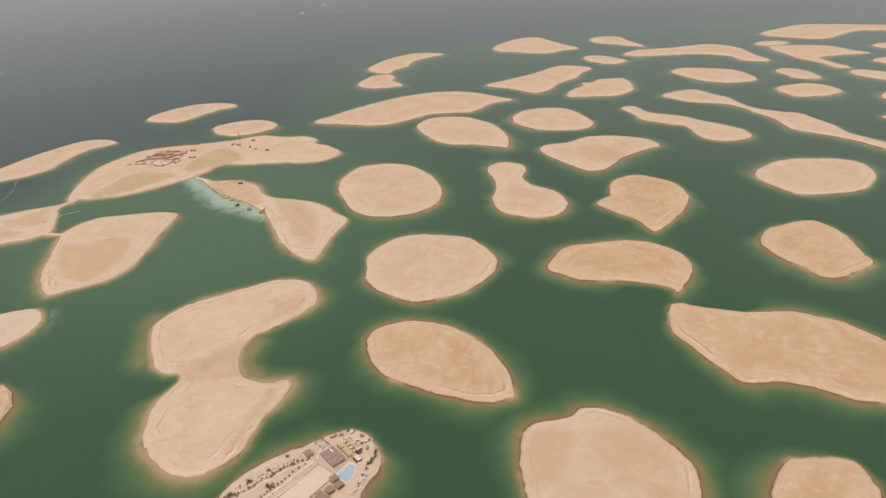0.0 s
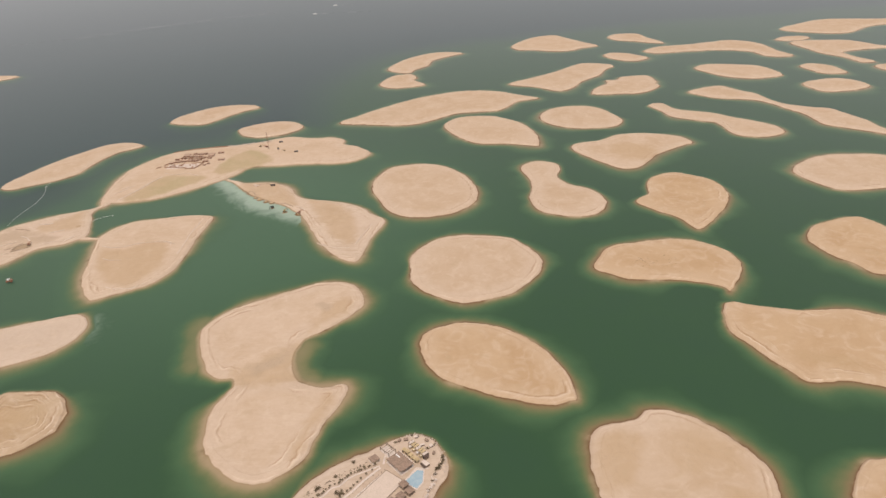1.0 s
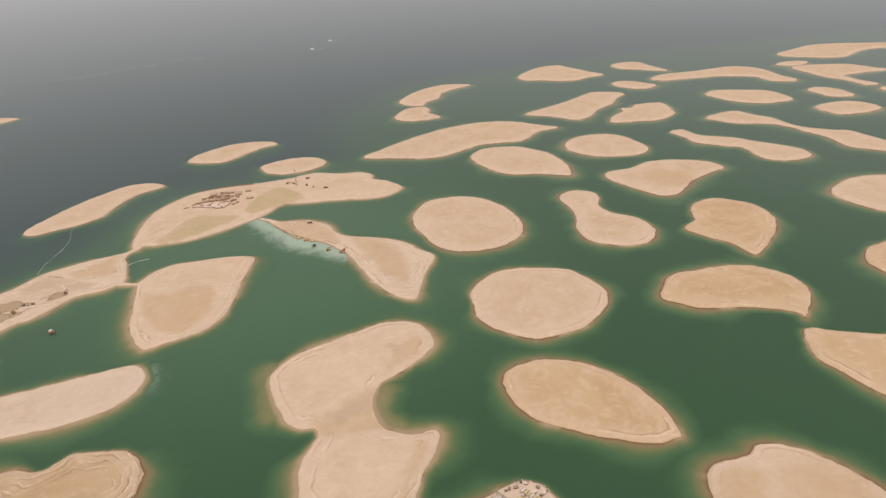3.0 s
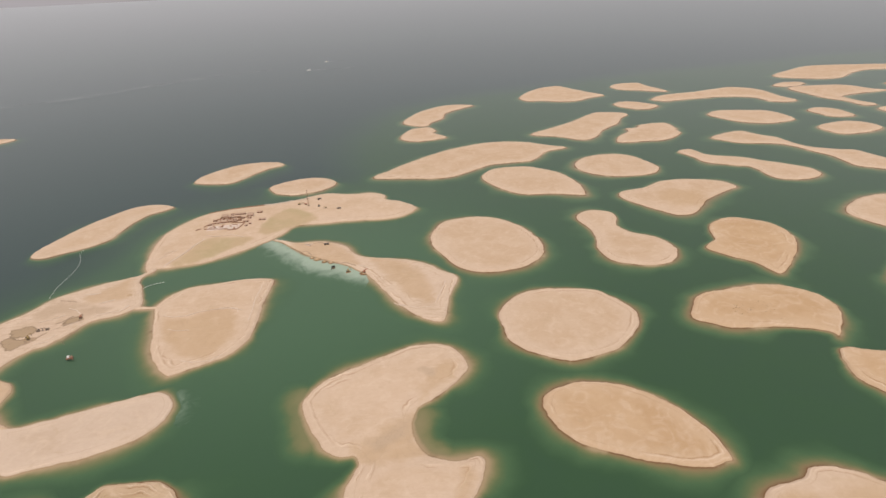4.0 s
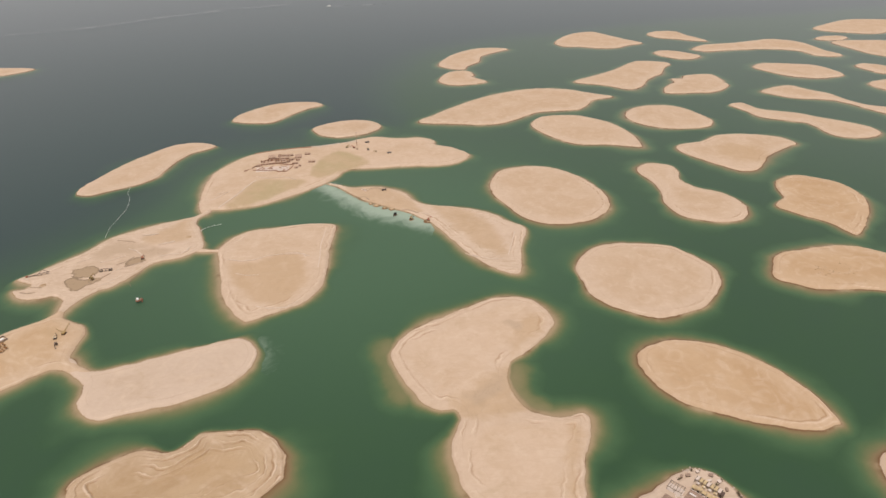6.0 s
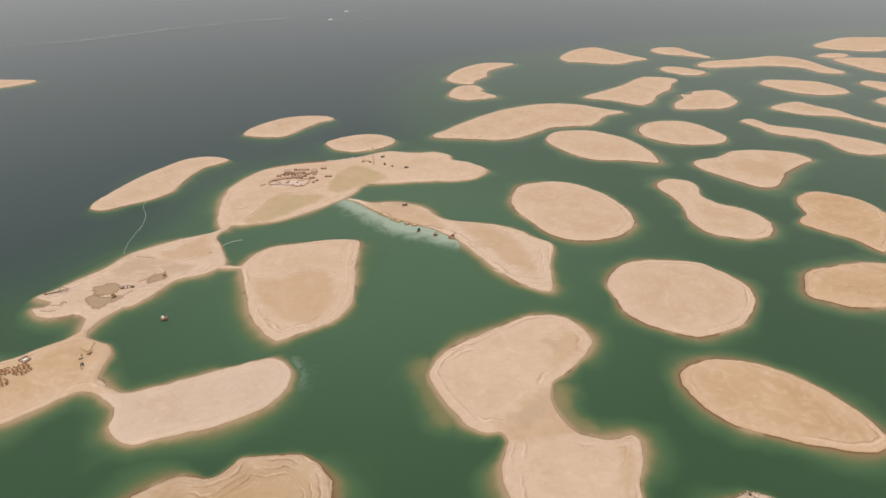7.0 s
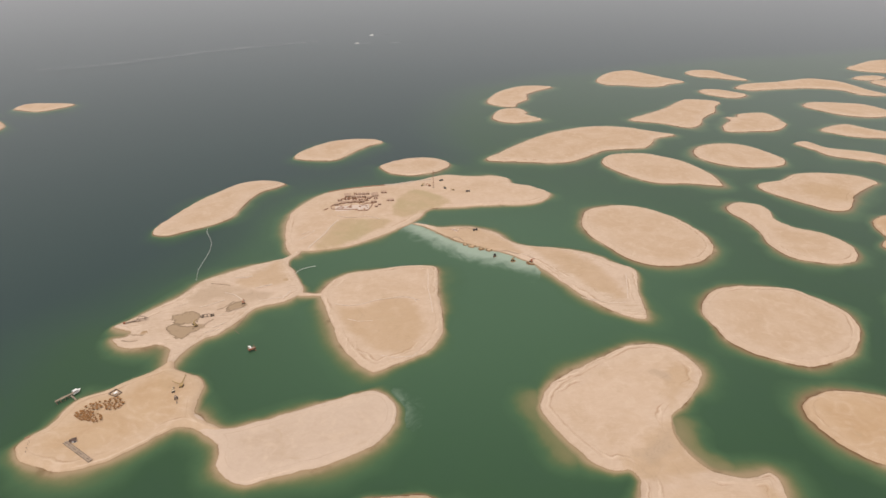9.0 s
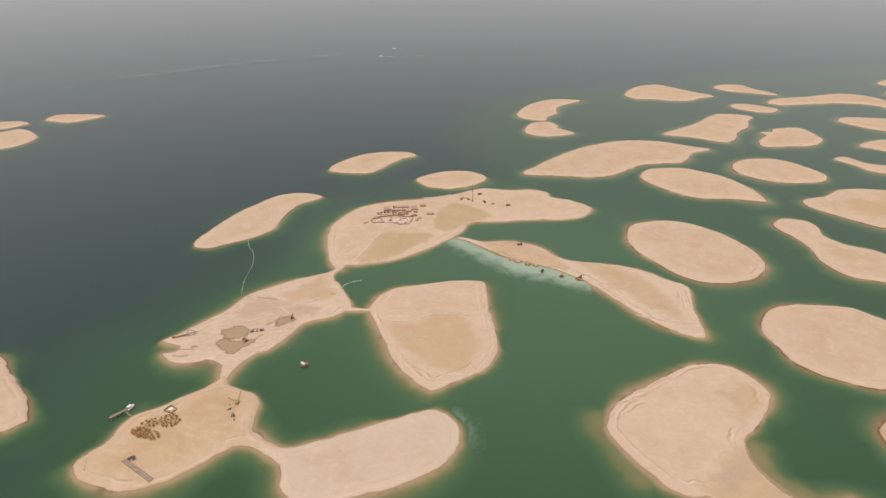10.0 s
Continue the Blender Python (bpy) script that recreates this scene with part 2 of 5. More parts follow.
def rounded(points, steps=6):
    """A closed smooth line through the corners of an outline."""
    p = np.array(points, float)
    a, b, c, d = (np.roll(p, s, 0)[:, None] for s in (1, 0, -1, -2))
    t = np.linspace(0, 1, steps, endpoint=False)[None, :, None]
    return (0.5 * (2 * b + (c - a) * t + (2 * a - 5 * b + 4 * c - d) * t * t + (3 * b - a - 3 * c + d) * t ** 3)).reshape(-1, 2)


def inland(x, y, line):
    """Metres from the shore line: positive on land, negative at sea."""
    x, y = x.astype(np.float32), y.astype(np.float32)
    q, r = line.astype(np.float32), np.roll(line, -1, 0).astype(np.float32)
    best = np.full(x.shape, 1e9, np.float32)
    inside = np.zeros(x.shape, bool)
    for (ax, ay), (bx, by) in zip(q, r):
        ex, ey = bx - ax, by - ay
        t = np.clip(((x - ax) * ex + (y - ay) * ey) / (ex * ex + ey * ey + 1e-9), 0, 1)
        best = np.minimum(best, (x - ax - t * ex) ** 2 + (y - ay - t * ey) ** 2)
        if ay != by:
            inside ^= ((ay > y) != (by > y)) & (x < ex * (y - ay) / ey + ax)
    return np.where(inside, 1, -1) * np.sqrt(best)


def sheet(name, x, y, z, keep, mat, fields=(), parent=None):
    """A mesh over a grid of heights, of the quads that have a kept corner, with the whole surface's normals, so that neighbouring sheets meet without a seam."""
    rows, cols = x.shape
    k = np.arange(rows * cols).reshape(rows, cols)
    quads = np.stack([k[:-1, :-1], k[:-1, 1:], k[1:, 1:], k[1:, :-1]], -1).reshape(-1, 4)
    quads = quads[keep[:-1, :-1].ravel()] if keep.shape == x.shape else quads[keep.ravel()]
    used = np.unique(quads)
    back = np.zeros(rows * cols, np.int64)
    back[used] = np.arange(len(used))
    me = bpy.data.meshes.new(name)
    me.from_pydata(np.stack([x, y, z], -1).reshape(-1, 3)[used], [], back[quads])
    me.polygons.foreach_set("use_smooth", np.ones(len(me.polygons), bool))
    for label, values in fields:
        me.attributes.new(label, "FLOAT", "POINT").data.foreach_set("value", values.ravel()[used].astype(np.float32))
    gy, gx = np.gradient(z, y[1, 0] - y[0, 0], x[0, 1] - x[0, 0])
    n = np.stack([-gx, -gy, np.ones_like(z)], -1).reshape(-1, 3)[used]
    me.normals_split_custom_set_from_vertices(n / np.linalg.norm(n, axis=1)[:, None])
    me.materials.append(mat)
    ob = new(name, me)
    ob.parent = parent
    return ob


SHORES = []
# where the lagoon ends and the bed drops to the open sea
BASIN = rounded([(-500, -500), (-545, 410), (-518, 535), (-452, 625), (-425, 690), (-420, 765), (-380, 812), (-260, 862), (-190, 900), (-185, 1000), (-190, 1130), (-130, 1290), (60, 1380), (300, 1460), (650, 1540), (1300, 1560), (2000, 1000), (2000, -500)], 3)


def bed_at(x, y):
    """The height of the sea bed."""
    out = 22 * fractal(x, y, 170, 71) - inland(x, y, BASIN)
    fall = np.clip((out + 15) / 125, 0, 1)
    return BED + (DEEP - BED) * fall * fall * (3 - 2 * fall)


def ground(d, x, y, h, shelf, beach, seed, ridges, strand, banks):
    """The height of an island's surface at a distance d inland, and how far it is a crest (+), coloured paler as if
    sunlit, or a rut (-), coloured darker as if shaded: wet strand, scarp, low banks, flat top; outside, a terrace that
    drops to the bed.
    """
    w = d + 1.5 * fractal(x, y, 17, seed) + 0.8 * fractal(x, y, 6, seed + 5) + 0.35 * fractal(x, y, 2.6, seed + 7)
    foot = strand * np.clip(0.8 + 1.6 * fractal(x, y, 38, seed + 14), 0.15, 1.8)
    t = np.clip(w / beach, 0, 1)
    land = 0.22 * np.clip(w / foot, 0, 1) + 0.33 * np.clip((w - foot) / 0.6, 0, 1) + (h - 0.55) * (1 - (1 - t) ** 2)
    land += np.clip(w / 10, 0, 1) * (0.28 * fractal(x, y, 45, seed + 2) + 0.10 * fractal(x, y, 9, seed + 3))
    # the scarp's sunlit lip, carried as a pale line in the colour
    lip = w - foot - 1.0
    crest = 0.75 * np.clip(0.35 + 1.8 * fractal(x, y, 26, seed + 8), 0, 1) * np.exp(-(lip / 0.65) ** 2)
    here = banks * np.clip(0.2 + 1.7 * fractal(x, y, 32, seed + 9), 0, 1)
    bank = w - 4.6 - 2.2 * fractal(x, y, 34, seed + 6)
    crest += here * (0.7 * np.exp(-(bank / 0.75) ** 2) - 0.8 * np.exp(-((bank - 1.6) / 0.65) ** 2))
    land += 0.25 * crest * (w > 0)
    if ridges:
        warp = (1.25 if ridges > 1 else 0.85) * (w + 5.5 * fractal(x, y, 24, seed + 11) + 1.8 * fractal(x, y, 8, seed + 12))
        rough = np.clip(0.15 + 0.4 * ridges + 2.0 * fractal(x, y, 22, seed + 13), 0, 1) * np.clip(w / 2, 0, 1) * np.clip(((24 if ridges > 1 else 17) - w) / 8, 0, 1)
        # each ridge gets a pale lit crest and a dark shaded side in its colour
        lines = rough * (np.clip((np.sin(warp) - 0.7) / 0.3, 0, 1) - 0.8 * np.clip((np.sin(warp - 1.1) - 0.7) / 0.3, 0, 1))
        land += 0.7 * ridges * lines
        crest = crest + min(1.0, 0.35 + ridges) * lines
    s = -w
    wide = shelf * np.clip(0.95 + 1.2 * fractal(x, y, 50, seed + 4), 0.35, 1.9)
    sea = ((bed_at(x, y) if x.size > 1 else BED) - 0.25) * (1 - np.exp(-(s.clip(0) / (1.65 * wide)) ** 1.2) * np.clip((7.6 - s / shelf) / 3, 0, 1))
    return np.where(w > 0, land, sea), np.where(w > 0.6, crest, 0)


def island(label, shore, mat=None, h=1.9, shelf=6.0, beach=5.0, cell=0.0, ridges=0.0, strand=0.0, banks=1.0, low=(), **stains):
    """One island. low: ground pressed down nearly to the water; stains: outlines of mud, olive or wet ground on it, with the metres over which each fades."""
    line = rounded(shore)
    seed = len(SHORES) * 17 + 3
    SHORES.append(line)
    far = line[:, 1].min()
    strand = strand or (0.6 if mat in (PALE_SAND, WORKED_SAND, WORKED_WARM, DREDGED_SAND) else 1.1)
    cell = cell or (0.9 if far < 440 else 1.1 if far < 560 else 1.5 if far < 800 else 2.5)
    pad = shelf * 8 + 4
    x, y = np.meshgrid(np.arange(line[:, 0].min() - pad, line[:, 0].max() + pad, cell), np.arange(line[:, 1].min() - pad, line[:, 1].max() + pad, cell))
    d = inland(x, y, line)
    z, crest = ground(d, x, y, h, shelf, beach, seed, ridges, strand, banks)
    for soft, o in low:
        press = np.clip(0.5 + 0.5 * (inland(x, y, rounded(o)) + 3 * fractal(x, y, 11, seed + 15)) / soft, 0, 1)
        z = np.where(z > 0.3, z * (1 - press) + press * (0.46 + 0.08 * fractal(x, y, 9, seed + 16)), z)
        crest = crest * (1 - press)
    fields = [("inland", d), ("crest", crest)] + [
        (kind, np.clip(np.max([0.5 + 0.5 * inland(x, y, rounded(o)) / soft for soft, o in spots], 0), 0, 1)) for kind, spots in stains.items()]
    ob = tagged(new("sand_island"), label, "island", "sand islands of the archipelago")
    ob.empty_display_size = 5
    ob.matrix_basis = pose(*line.mean(0), 0)
    wide, high = np.maximum.reduce([z[:-1, :-1], z[1:, :-1], z[:-1, 1:], z[1:, 1:]]), d[:-1, :-1] > beach + 1.5
    bed = bed_at(x, y)[:-1, :-1] - 0.02
    x, y = x - ob.location.x, y - ob.location.y
    for name, keep, text in (("sand_top", high, ""), ("beach", ~high & (wide > -0.02), ""), ("shallow_shelf", ~high & (wide <= -0.02) & (wide > bed), "brown to olive sand shelf under clear water")):
        if keep.any():
            tagged(sheet(name, x, y, z, keep, mat or SAND, fields, ob), text)
    SURFACES.append((line, h, shelf, beach, seed, ridges, strand, banks))
    return ob


SURFACES = []


def land_at(x, y):
    """The height of the highest ground at a place."""
    px, py = np.array([float(x)]), np.array([float(y)])
    top = BED
    for line, h, shelf, beach, seed, ridges, strand, banks in SURFACES:
        if line[:, 0].min() - 5 < x < line[:, 0].max() + 5 and line[:, 1].min() - 5 < y < line[:, 1].max() + 5:
            top = max(top, float(ground(inland(px, py, line), px, py, h, shelf, beach, seed, ridges, strand, banks)[0][0]))
    return top


island("slender crescent sand island in open water", [(-142, 1193), (-129, 1238), (-98, 1284), (-56, 1313), (-7, 1301), (-28, 1280), (-60, 1252), (-71, 1210), (-92, 1187), (-101, 1164), (-119, 1166)])
island("small sand island with a hooked tip", [(-148, 1095), (-137, 1134), (-121, 1151), (-97, 1152), (-89, 1128), (-92, 1114), (-74, 1084), (-103, 1070), (-131, 1072)])
island("long wing-shaped sand island with smooth shore", [(-187, 900), (-158, 936), (-113, 982), (-64, 1017), (-8, 1036), (41, 1025), (74, 1000), (97, 982), (64, 968), (37, 931), (5, 926), (-27, 921), (-58, 896), (-96, 879), (-152, 889)])
island("lens-shaped sand island with a brown stain", [(-44, 868), (-33, 894), (-11, 907), (20, 904), (43, 889), (64, 861), (74, 823), (73, 786), (68, 780), (38, 790), (3, 795), (-15, 809), (-30, 832)])
island("oval bare sand island in green water", [(87, 890), (100, 918), (126, 934), (155, 934), (176, 919), (190, 889), (194, 864), (182, 844), (158, 836), (129, 839), (102, 855)])
island("kite-shaped sand island with a scooped shore", [(110, 773), (122, 784), (147, 790), (175, 809), (204, 811), (231, 804), (249, 792), (256, 773), (241, 762), (208, 740), (191, 720), (174, 700), (154, 698), (138, 716), (125, 734), (114, 753)], wet=[(9, [(206, 733), (190, 719), (168, 721), (153, 737), (152, 758), (167, 772), (190, 771), (206, 754)])])
island("slim tadpole-shaped sand island", [(245, 923), (253, 933), (267, 932), (273, 910), (285, 898), (319, 880), (341, 856), (368, 830), (378, 814), (378, 796), (361, 785), (343, 782), (321, 788), (312, 804), (309, 837), (294, 850), (263, 870), (254, 896)])
island("very long thin sand island with a narrow waist", [(320, 984), (349, 1003), (377, 1009), (390, 986), (410, 960), (419, 923), (431, 903), (453, 890), (475, 880), (487, 850), (496, 826), (497, 799), (508, 781), (523, 762), (535, 741), (539, 712), (520, 717), (510, 740), (497, 762), (481, 782), (451, 805), (436, 820), (432, 860), (423, 883), (409, 915), (392, 933), (355, 943), (332, 962)])
island("flat oblong sand island far off", [(373, 1118), (401, 1141), (446, 1132), (478, 1117), (490, 1089), (491, 1057), (468, 1046), (440, 1042), (410, 1056), (390, 1079)])
island("ragged sand island with a notched shore", [(178, 995), (192, 1025), (214, 1049), (215, 1066), (231, 1065), (241, 1081), (264, 1086), (287, 1083), (291, 1051), (286, 1038), (288, 1022), (272, 1001), (247, 988), (218, 988), (192, 988)])
island("angular sand island with pointed end", [(61, 1066), (100, 1097), (141, 1129), (186, 1175), (206, 1181), (234, 1173), (248, 1156), (226, 1127), (212, 1099), (179, 1067), (156, 1029), (132, 1016), (104, 1041)])
island("distant sand island with tapered ends", [(90, 1338), (113, 1383), (145, 1417), (187, 1428), (211, 1391), (233, 1350), (255, 1316), (220, 1301), (196, 1285), (164, 1284), (128, 1303), (102, 1307)])
island("distant slim sand spit island", [(288, 1391), (314, 1416), (353, 1410), (362, 1375), (381, 1319), (360, 1322), (332, 1342), (301, 1356)])
island("small distant lens of sand", [(247, 1236), (264, 1252), (289, 1245), (314, 1219), (321, 1205), (301, 1186), (277, 1189), (256, 1209)])
island("long bowed distant sand island", [(326, 1258), (362, 1287), (417, 1294), (464, 1308), (505, 1318), (536, 1298), (550, 1267), (555, 1215), (565, 1183), (543, 1173), (518, 1185), (507, 1221), (463, 1240), (412, 1242), (359, 1236), (339, 1238)])
island("small distant oval sand island", [(540, 1106), (558, 1119), (579, 1113), (589, 1096), (592, 1060), (577, 1051), (553, 1057), (545, 1079)])
island("pale oval distant sand island", [(496, 1003), (523, 1020), (556, 1026), (578, 1011), (585, 981), (559, 963), (515, 958), (501, 972)])
island("broad low sand island with a thin tail", [(638, 1403), (682, 1438), (731, 1468), (773, 1481), (850, 1468), (920, 1451), (969, 1430), (928, 1400), (891, 1400), (851, 1406), (800, 1384), (753, 1346), (717, 1341), (680, 1357), (653, 1372)])
island("tiny distant sand bar", [(589, 1311), (613, 1329), (646, 1329), (656, 1312), (631, 1295), (599, 1295)])
island("distant forked sand island", [(603, 1279), (644, 1288), (698, 1281), (721, 1263), (736, 1233), (756, 1212), (722, 1207), (683, 1199), (653, 1189), (656, 1155), (669, 1117), (646, 1116), (638, 1149), (625, 1171), (614, 1190), (609, 1222)])
island("distant low sand island", [(792, 1273), (827, 1288), (862, 1273), (874, 1242), (828, 1234), (795, 1248)])
island("distant low sand island", [(728, 1159), (759, 1176), (783, 1160), (794, 1130), (756, 1115), (734, 1141)])
island("distant oblong sand island", [(652, 1089), (673, 1098), (706, 1079), (723, 1045), (701, 1024), (674, 1037), (654, 1063)])
island("distant small sand island", [(628, 956), (654, 971), (670, 958), (668, 935), (639, 920), (623, 933)])
island("distant thin sand bar", [(574, 859), (605, 864), (616, 845), (587, 834), (573, 849)])
island("broad oval sand island with dark shore", [(330, 674), (349, 696), (378, 713), (408, 716), (443, 710), (460, 695), (457, 667), (440, 642), (416, 625), (385, 620), (357, 620), (344, 631), (333, 652)])
island("egg-shaped sand island with a pointed tip", [(273, 518), (286, 541), (308, 555), (335, 562), (347, 550), (353, 527), (351, 496), (350, 481), (328, 467), (312, 458), (296, 461), (290, 478), (280, 491)], mat=WARM_SAND)
island("drop-shaped sand island with eroded edge", [(147, 611), (164, 631), (169, 656), (181, 672), (200, 680), (223, 672), (239, 654), (243, 626), (233, 599), (213, 571), (198, 555), (187, 546), (182, 555), (176, 573), (161, 588)], mat=WARM_SAND, ridges=0.5)
island("footprint-shaped sand island with a narrow neck", [(42, 706), (48, 721), (65, 729), (84, 720), (86, 701), (80, 682), (87, 661), (106, 648), (117, 627), (118, 610), (106, 590), (88, 581), (67, 586), (49, 600), (42, 625), (48, 653), (48, 679)], shelf=6.0)
island("round bare sand island with smooth top", [(-121, 664), (-120, 696), (-106, 725), (-77, 734), (-50, 728), (-27, 706), (-12, 672), (-9, 642), (-16, 619), (-36, 600), (-61, 593), (-89, 599), (-104, 616), (-113, 641)])
island("rounded sand island with scattered dark tracks", [(79, 484), (87, 504), (103, 522), (132, 528), (163, 529), (185, 521), (198, 505), (201, 484), (192, 462), (183, 451), (175, 441), (174, 449), (158, 456), (136, 461), (110, 464), (93, 472)], mat=WARM_SAND)
island("large round pale sand island", [(-72, 478), (-75, 512), (-62, 536), (-42, 550), (-16, 551), (16, 542), (31, 522), (40, 500), (33, 480), (17, 458), (-1, 446), (-28, 439), (-48, 447), (-64, 460)])
island("leaf-shaped warm sand island with tracks along its shore", [(-62, 375), (-62, 395), (-52, 408), (-27, 413), (-2, 404), (18, 385), (31, 364), (37, 344), (38, 326), (33, 324), (23, 321), (5, 324), (-17, 333), (-36, 342), (-51, 353)], mat=WARM_SAND, shelf=5.5)
island("large round sand island with faint rings", [(36, 284), (41, 297), (50, 303), (68, 307), (78, 314), (93, 312), (112, 299), (126, 279), (131, 264), (130, 248), (121, 231), (105, 218), (78, 211), (55, 219), (40, 234), (35, 259)], mat=SAND, shelf=6.5, wet=[(14, [(121, 275), (111, 262), (95, 257), (81, 263), (77, 276), (87, 290), (104, 296), (119, 289)]), (9, [(121, 246), (116, 241), (107, 239), (100, 241), (98, 246), (104, 251), (113, 253), (120, 251)]), (5, [(43, 287), (53, 296), (68, 293), (62, 269), (42, 248), (36, 259)])])
island("round sand island with a low bank", [(165, 248), (173, 259), (185, 269), (199, 271), (217, 269), (223, 260), (222, 246), (209, 225), (186, 211), (168, 212), (161, 226)], mat=WARM_SAND, shelf=7.0)
island("broad sand island with furrowed shore and brown scarp", [(162, 422), (172, 429), (191, 421), (218, 414), (251, 413), (272, 404), (286, 393), (299, 374), (312, 352), (316, 323), (299, 304), (281, 302), (263, 312), (248, 315), (237, 321), (224, 330), (208, 335), (186, 334), (177, 348), (165, 373), (157, 393)], mat=WARM_SAND, ridges=0.5, wet=[(5, [(189, 364), (207, 363), (226, 354), (223, 342), (206, 348), (188, 355)]), (5, [(276, 376), (291, 366), (292, 353), (284, 350), (275, 367)])])
island("pair of sand islands joined by a low wet saddle", [(-226, 418), (-215, 435), (-192, 452), (-166, 467), (-144, 476), (-126, 474), (-114, 464), (-108, 443), (-117, 426), (-129, 413), (-138, 405), (-147, 397), (-151, 383), (-150, 370), (-146, 358), (-141, 351), (-130, 346), (-117, 347), (-110, 347), (-109, 337), (-113, 323), (-119, 311), (-122, 300), (-125, 285), (-132, 275), (-141, 268), (-153, 265), (-166, 270), (-180, 283), (-189, 297), (-192, 316), (-192, 330), (-188, 342), (-185, 350), (-188, 357), (-197, 357), (-205, 362), (-214, 377), (-221, 393), (-226, 407)], mat=WORKED_SAND, shelf=7.0, ridges=0.7, cell=0.8, strand=1.0,
       low=[(7, [(-186, 366), (-178, 374), (-164, 384), (-149, 398), (-138, 404), (-143, 384), (-143, 366), (-138, 351), (-150, 349), (-160, 347), (-172, 347), (-188, 350), (-189, 358)])],
       wet=[(6, [(-161, 385), (-146, 402), (-141, 425), (-128, 450), (-113, 445), (-124, 424), (-142, 407), (-151, 389)]), (6, [(-188, 366), (-164, 382), (-146, 398), (-148, 368), (-146, 352), (-172, 348), (-186, 352)]), (5, [(-121, 338), (-114, 330), (-122, 311), (-128, 290), (-134, 283), (-132, 305), (-126, 325)])], grey=[(2.5, [(-146, 443), (-139, 445), (-132, 439), (-134, 431), (-141, 436)]), (5, [(-181, 368), (-164, 378), (-152, 388), (-158, 370), (-172, 360)])])
island("landscaped beach resort island with pale sand", [(-71, 298), (-61, 300), (-53, 295), (-48, 288), (-43, 277), (-44, 267), (-49, 257), (-53, 246), (-61, 230), (-76, 214), (-99, 207), (-125, 210), (-137, 223), (-137, 239), (-130, 250), (-125, 260), (-115, 271), (-98, 283), (-80, 294)], mat=RESORT_SAND, shelf=6.0, cell=0.7, strand=1.3)
island("smooth pale grey sand island tied to its neighbour", [(-444, 429), (-435, 420), (-423, 413), (-408, 416), (-385, 425), (-358, 435), (-336, 441), (-324, 437), (-318, 426), (-318, 411), (-322, 401), (-332, 390), (-351, 380), (-373, 373), (-394, 367), (-403, 366), (-414, 372), (-421, 381), (-423, 393), (-425, 401), (-434, 408), (-446, 417), (-456, 421), (-452, 428)], mat=PALE_SAND, shelf=7.5, h=1.6, banks=0.2)
island("warm sand island with planted palms and jetty", [(-542, 407), (-539, 416), (-530, 426), (-524, 448), (-506, 459), (-495, 469), (-485, 475), (-478, 483), (-474, 490), (-469, 479), (-463, 475), (-452, 468), (-445, 456), (-445, 439), (-442, 428), (-431, 417), (-424, 412), (-430, 410), (-444, 415), (-453, 417), (-463, 410), (-476, 398), (-489, 389), (-500, 385), (-512, 385), (-523, 391), (-536, 397)], mat=WORKED_WARM, shelf=7.5, h=2.1, wet=[(6, [(-467, 460), (-467, 457), (-470, 455), (-474, 456), (-477, 459), (-477, 463), (-474, 465), (-470, 464)])])
island("dredged sand island with grey wet mud", [(-530, 538), (-516, 551), (-492, 579), (-479, 604), (-453, 622), (-425, 636), (-411, 646), (-405, 657), (-400, 652), (-409, 632), (-401, 611), (-393, 590), (-391, 576), (-405, 562), (-418, 558), (-428, 552), (-434, 541), (-440, 530), (-448, 520), (-459, 513), (-466, 504), (-469, 495), (-470, 494), (-472, 484), (-477, 481), (-478, 493), (-480, 503), (-489, 509), (-501, 506), (-516, 509), (-525, 519), (-517, 522), (-515, 529), (-524, 533)], mat=DREDGED_SAND, h=1.8, ridges=0.3, cell=0.9, mud=[(2, [(-489, 530), (-485, 534), (-477, 531), (-469, 530), (-464, 533), (-460, 530), (-464, 524), (-469, 521), (-472, 514), (-477, 515), (-484, 522)]), (2, [(-489, 546), (-486, 548), (-479, 552), (-472, 552), (-468, 545), (-468, 540), (-472, 534), (-477, 534), (-485, 537)]), (3, [(-449, 553), (-446, 562), (-439, 564), (-435, 561), (-435, 555), (-442, 551), (-447, 549)])], grey=[(4, [(-485, 574), (-482, 579), (-478, 590), (-468, 589), (-455, 583), (-454, 576), (-461, 572), (-467, 563), (-476, 563)]), (6, [(-447, 577), (-437, 582), (-427, 581), (-419, 577), (-420, 568), (-428, 563), (-438, 565)]), (8, [(-484, 600), (-470, 599), (-453, 591), (-437, 583), (-445, 576), (-459, 570), (-466, 578)])], wet=[(7, [(-449, 596), (-434, 614), (-420, 633), (-410, 619), (-407, 596), (-419, 588), (-436, 584)])])
island("long sand island with building site", [(-414, 661), (-419, 693), (-420, 741), (-407, 774), (-384, 802), (-345, 815), (-306, 823), (-285, 829), (-250, 847), (-217, 839), (-190, 839), (-172, 827), (-172, 812), (-151, 800), (-135, 777), (-143, 758), (-165, 747), (-201, 748), (-244, 747), (-263, 747), (-276, 740), (-286, 720), (-296, 707), (-321, 685), (-354, 662), (-380, 656), (-401, 654), (-405, 645)], mat=WORKED_SAND, h=2.3, olive=[(4, [(-305, 775), (-291, 796), (-278, 795), (-261, 780), (-249, 760), (-254, 752), (-280, 736), (-293, 725), (-305, 721), (-312, 736)]), (4, [(-372, 712), (-359, 723), (-341, 721), (-320, 717), (-315, 708), (-337, 683), (-355, 667), (-375, 656), (-389, 656), (-381, 682)])])
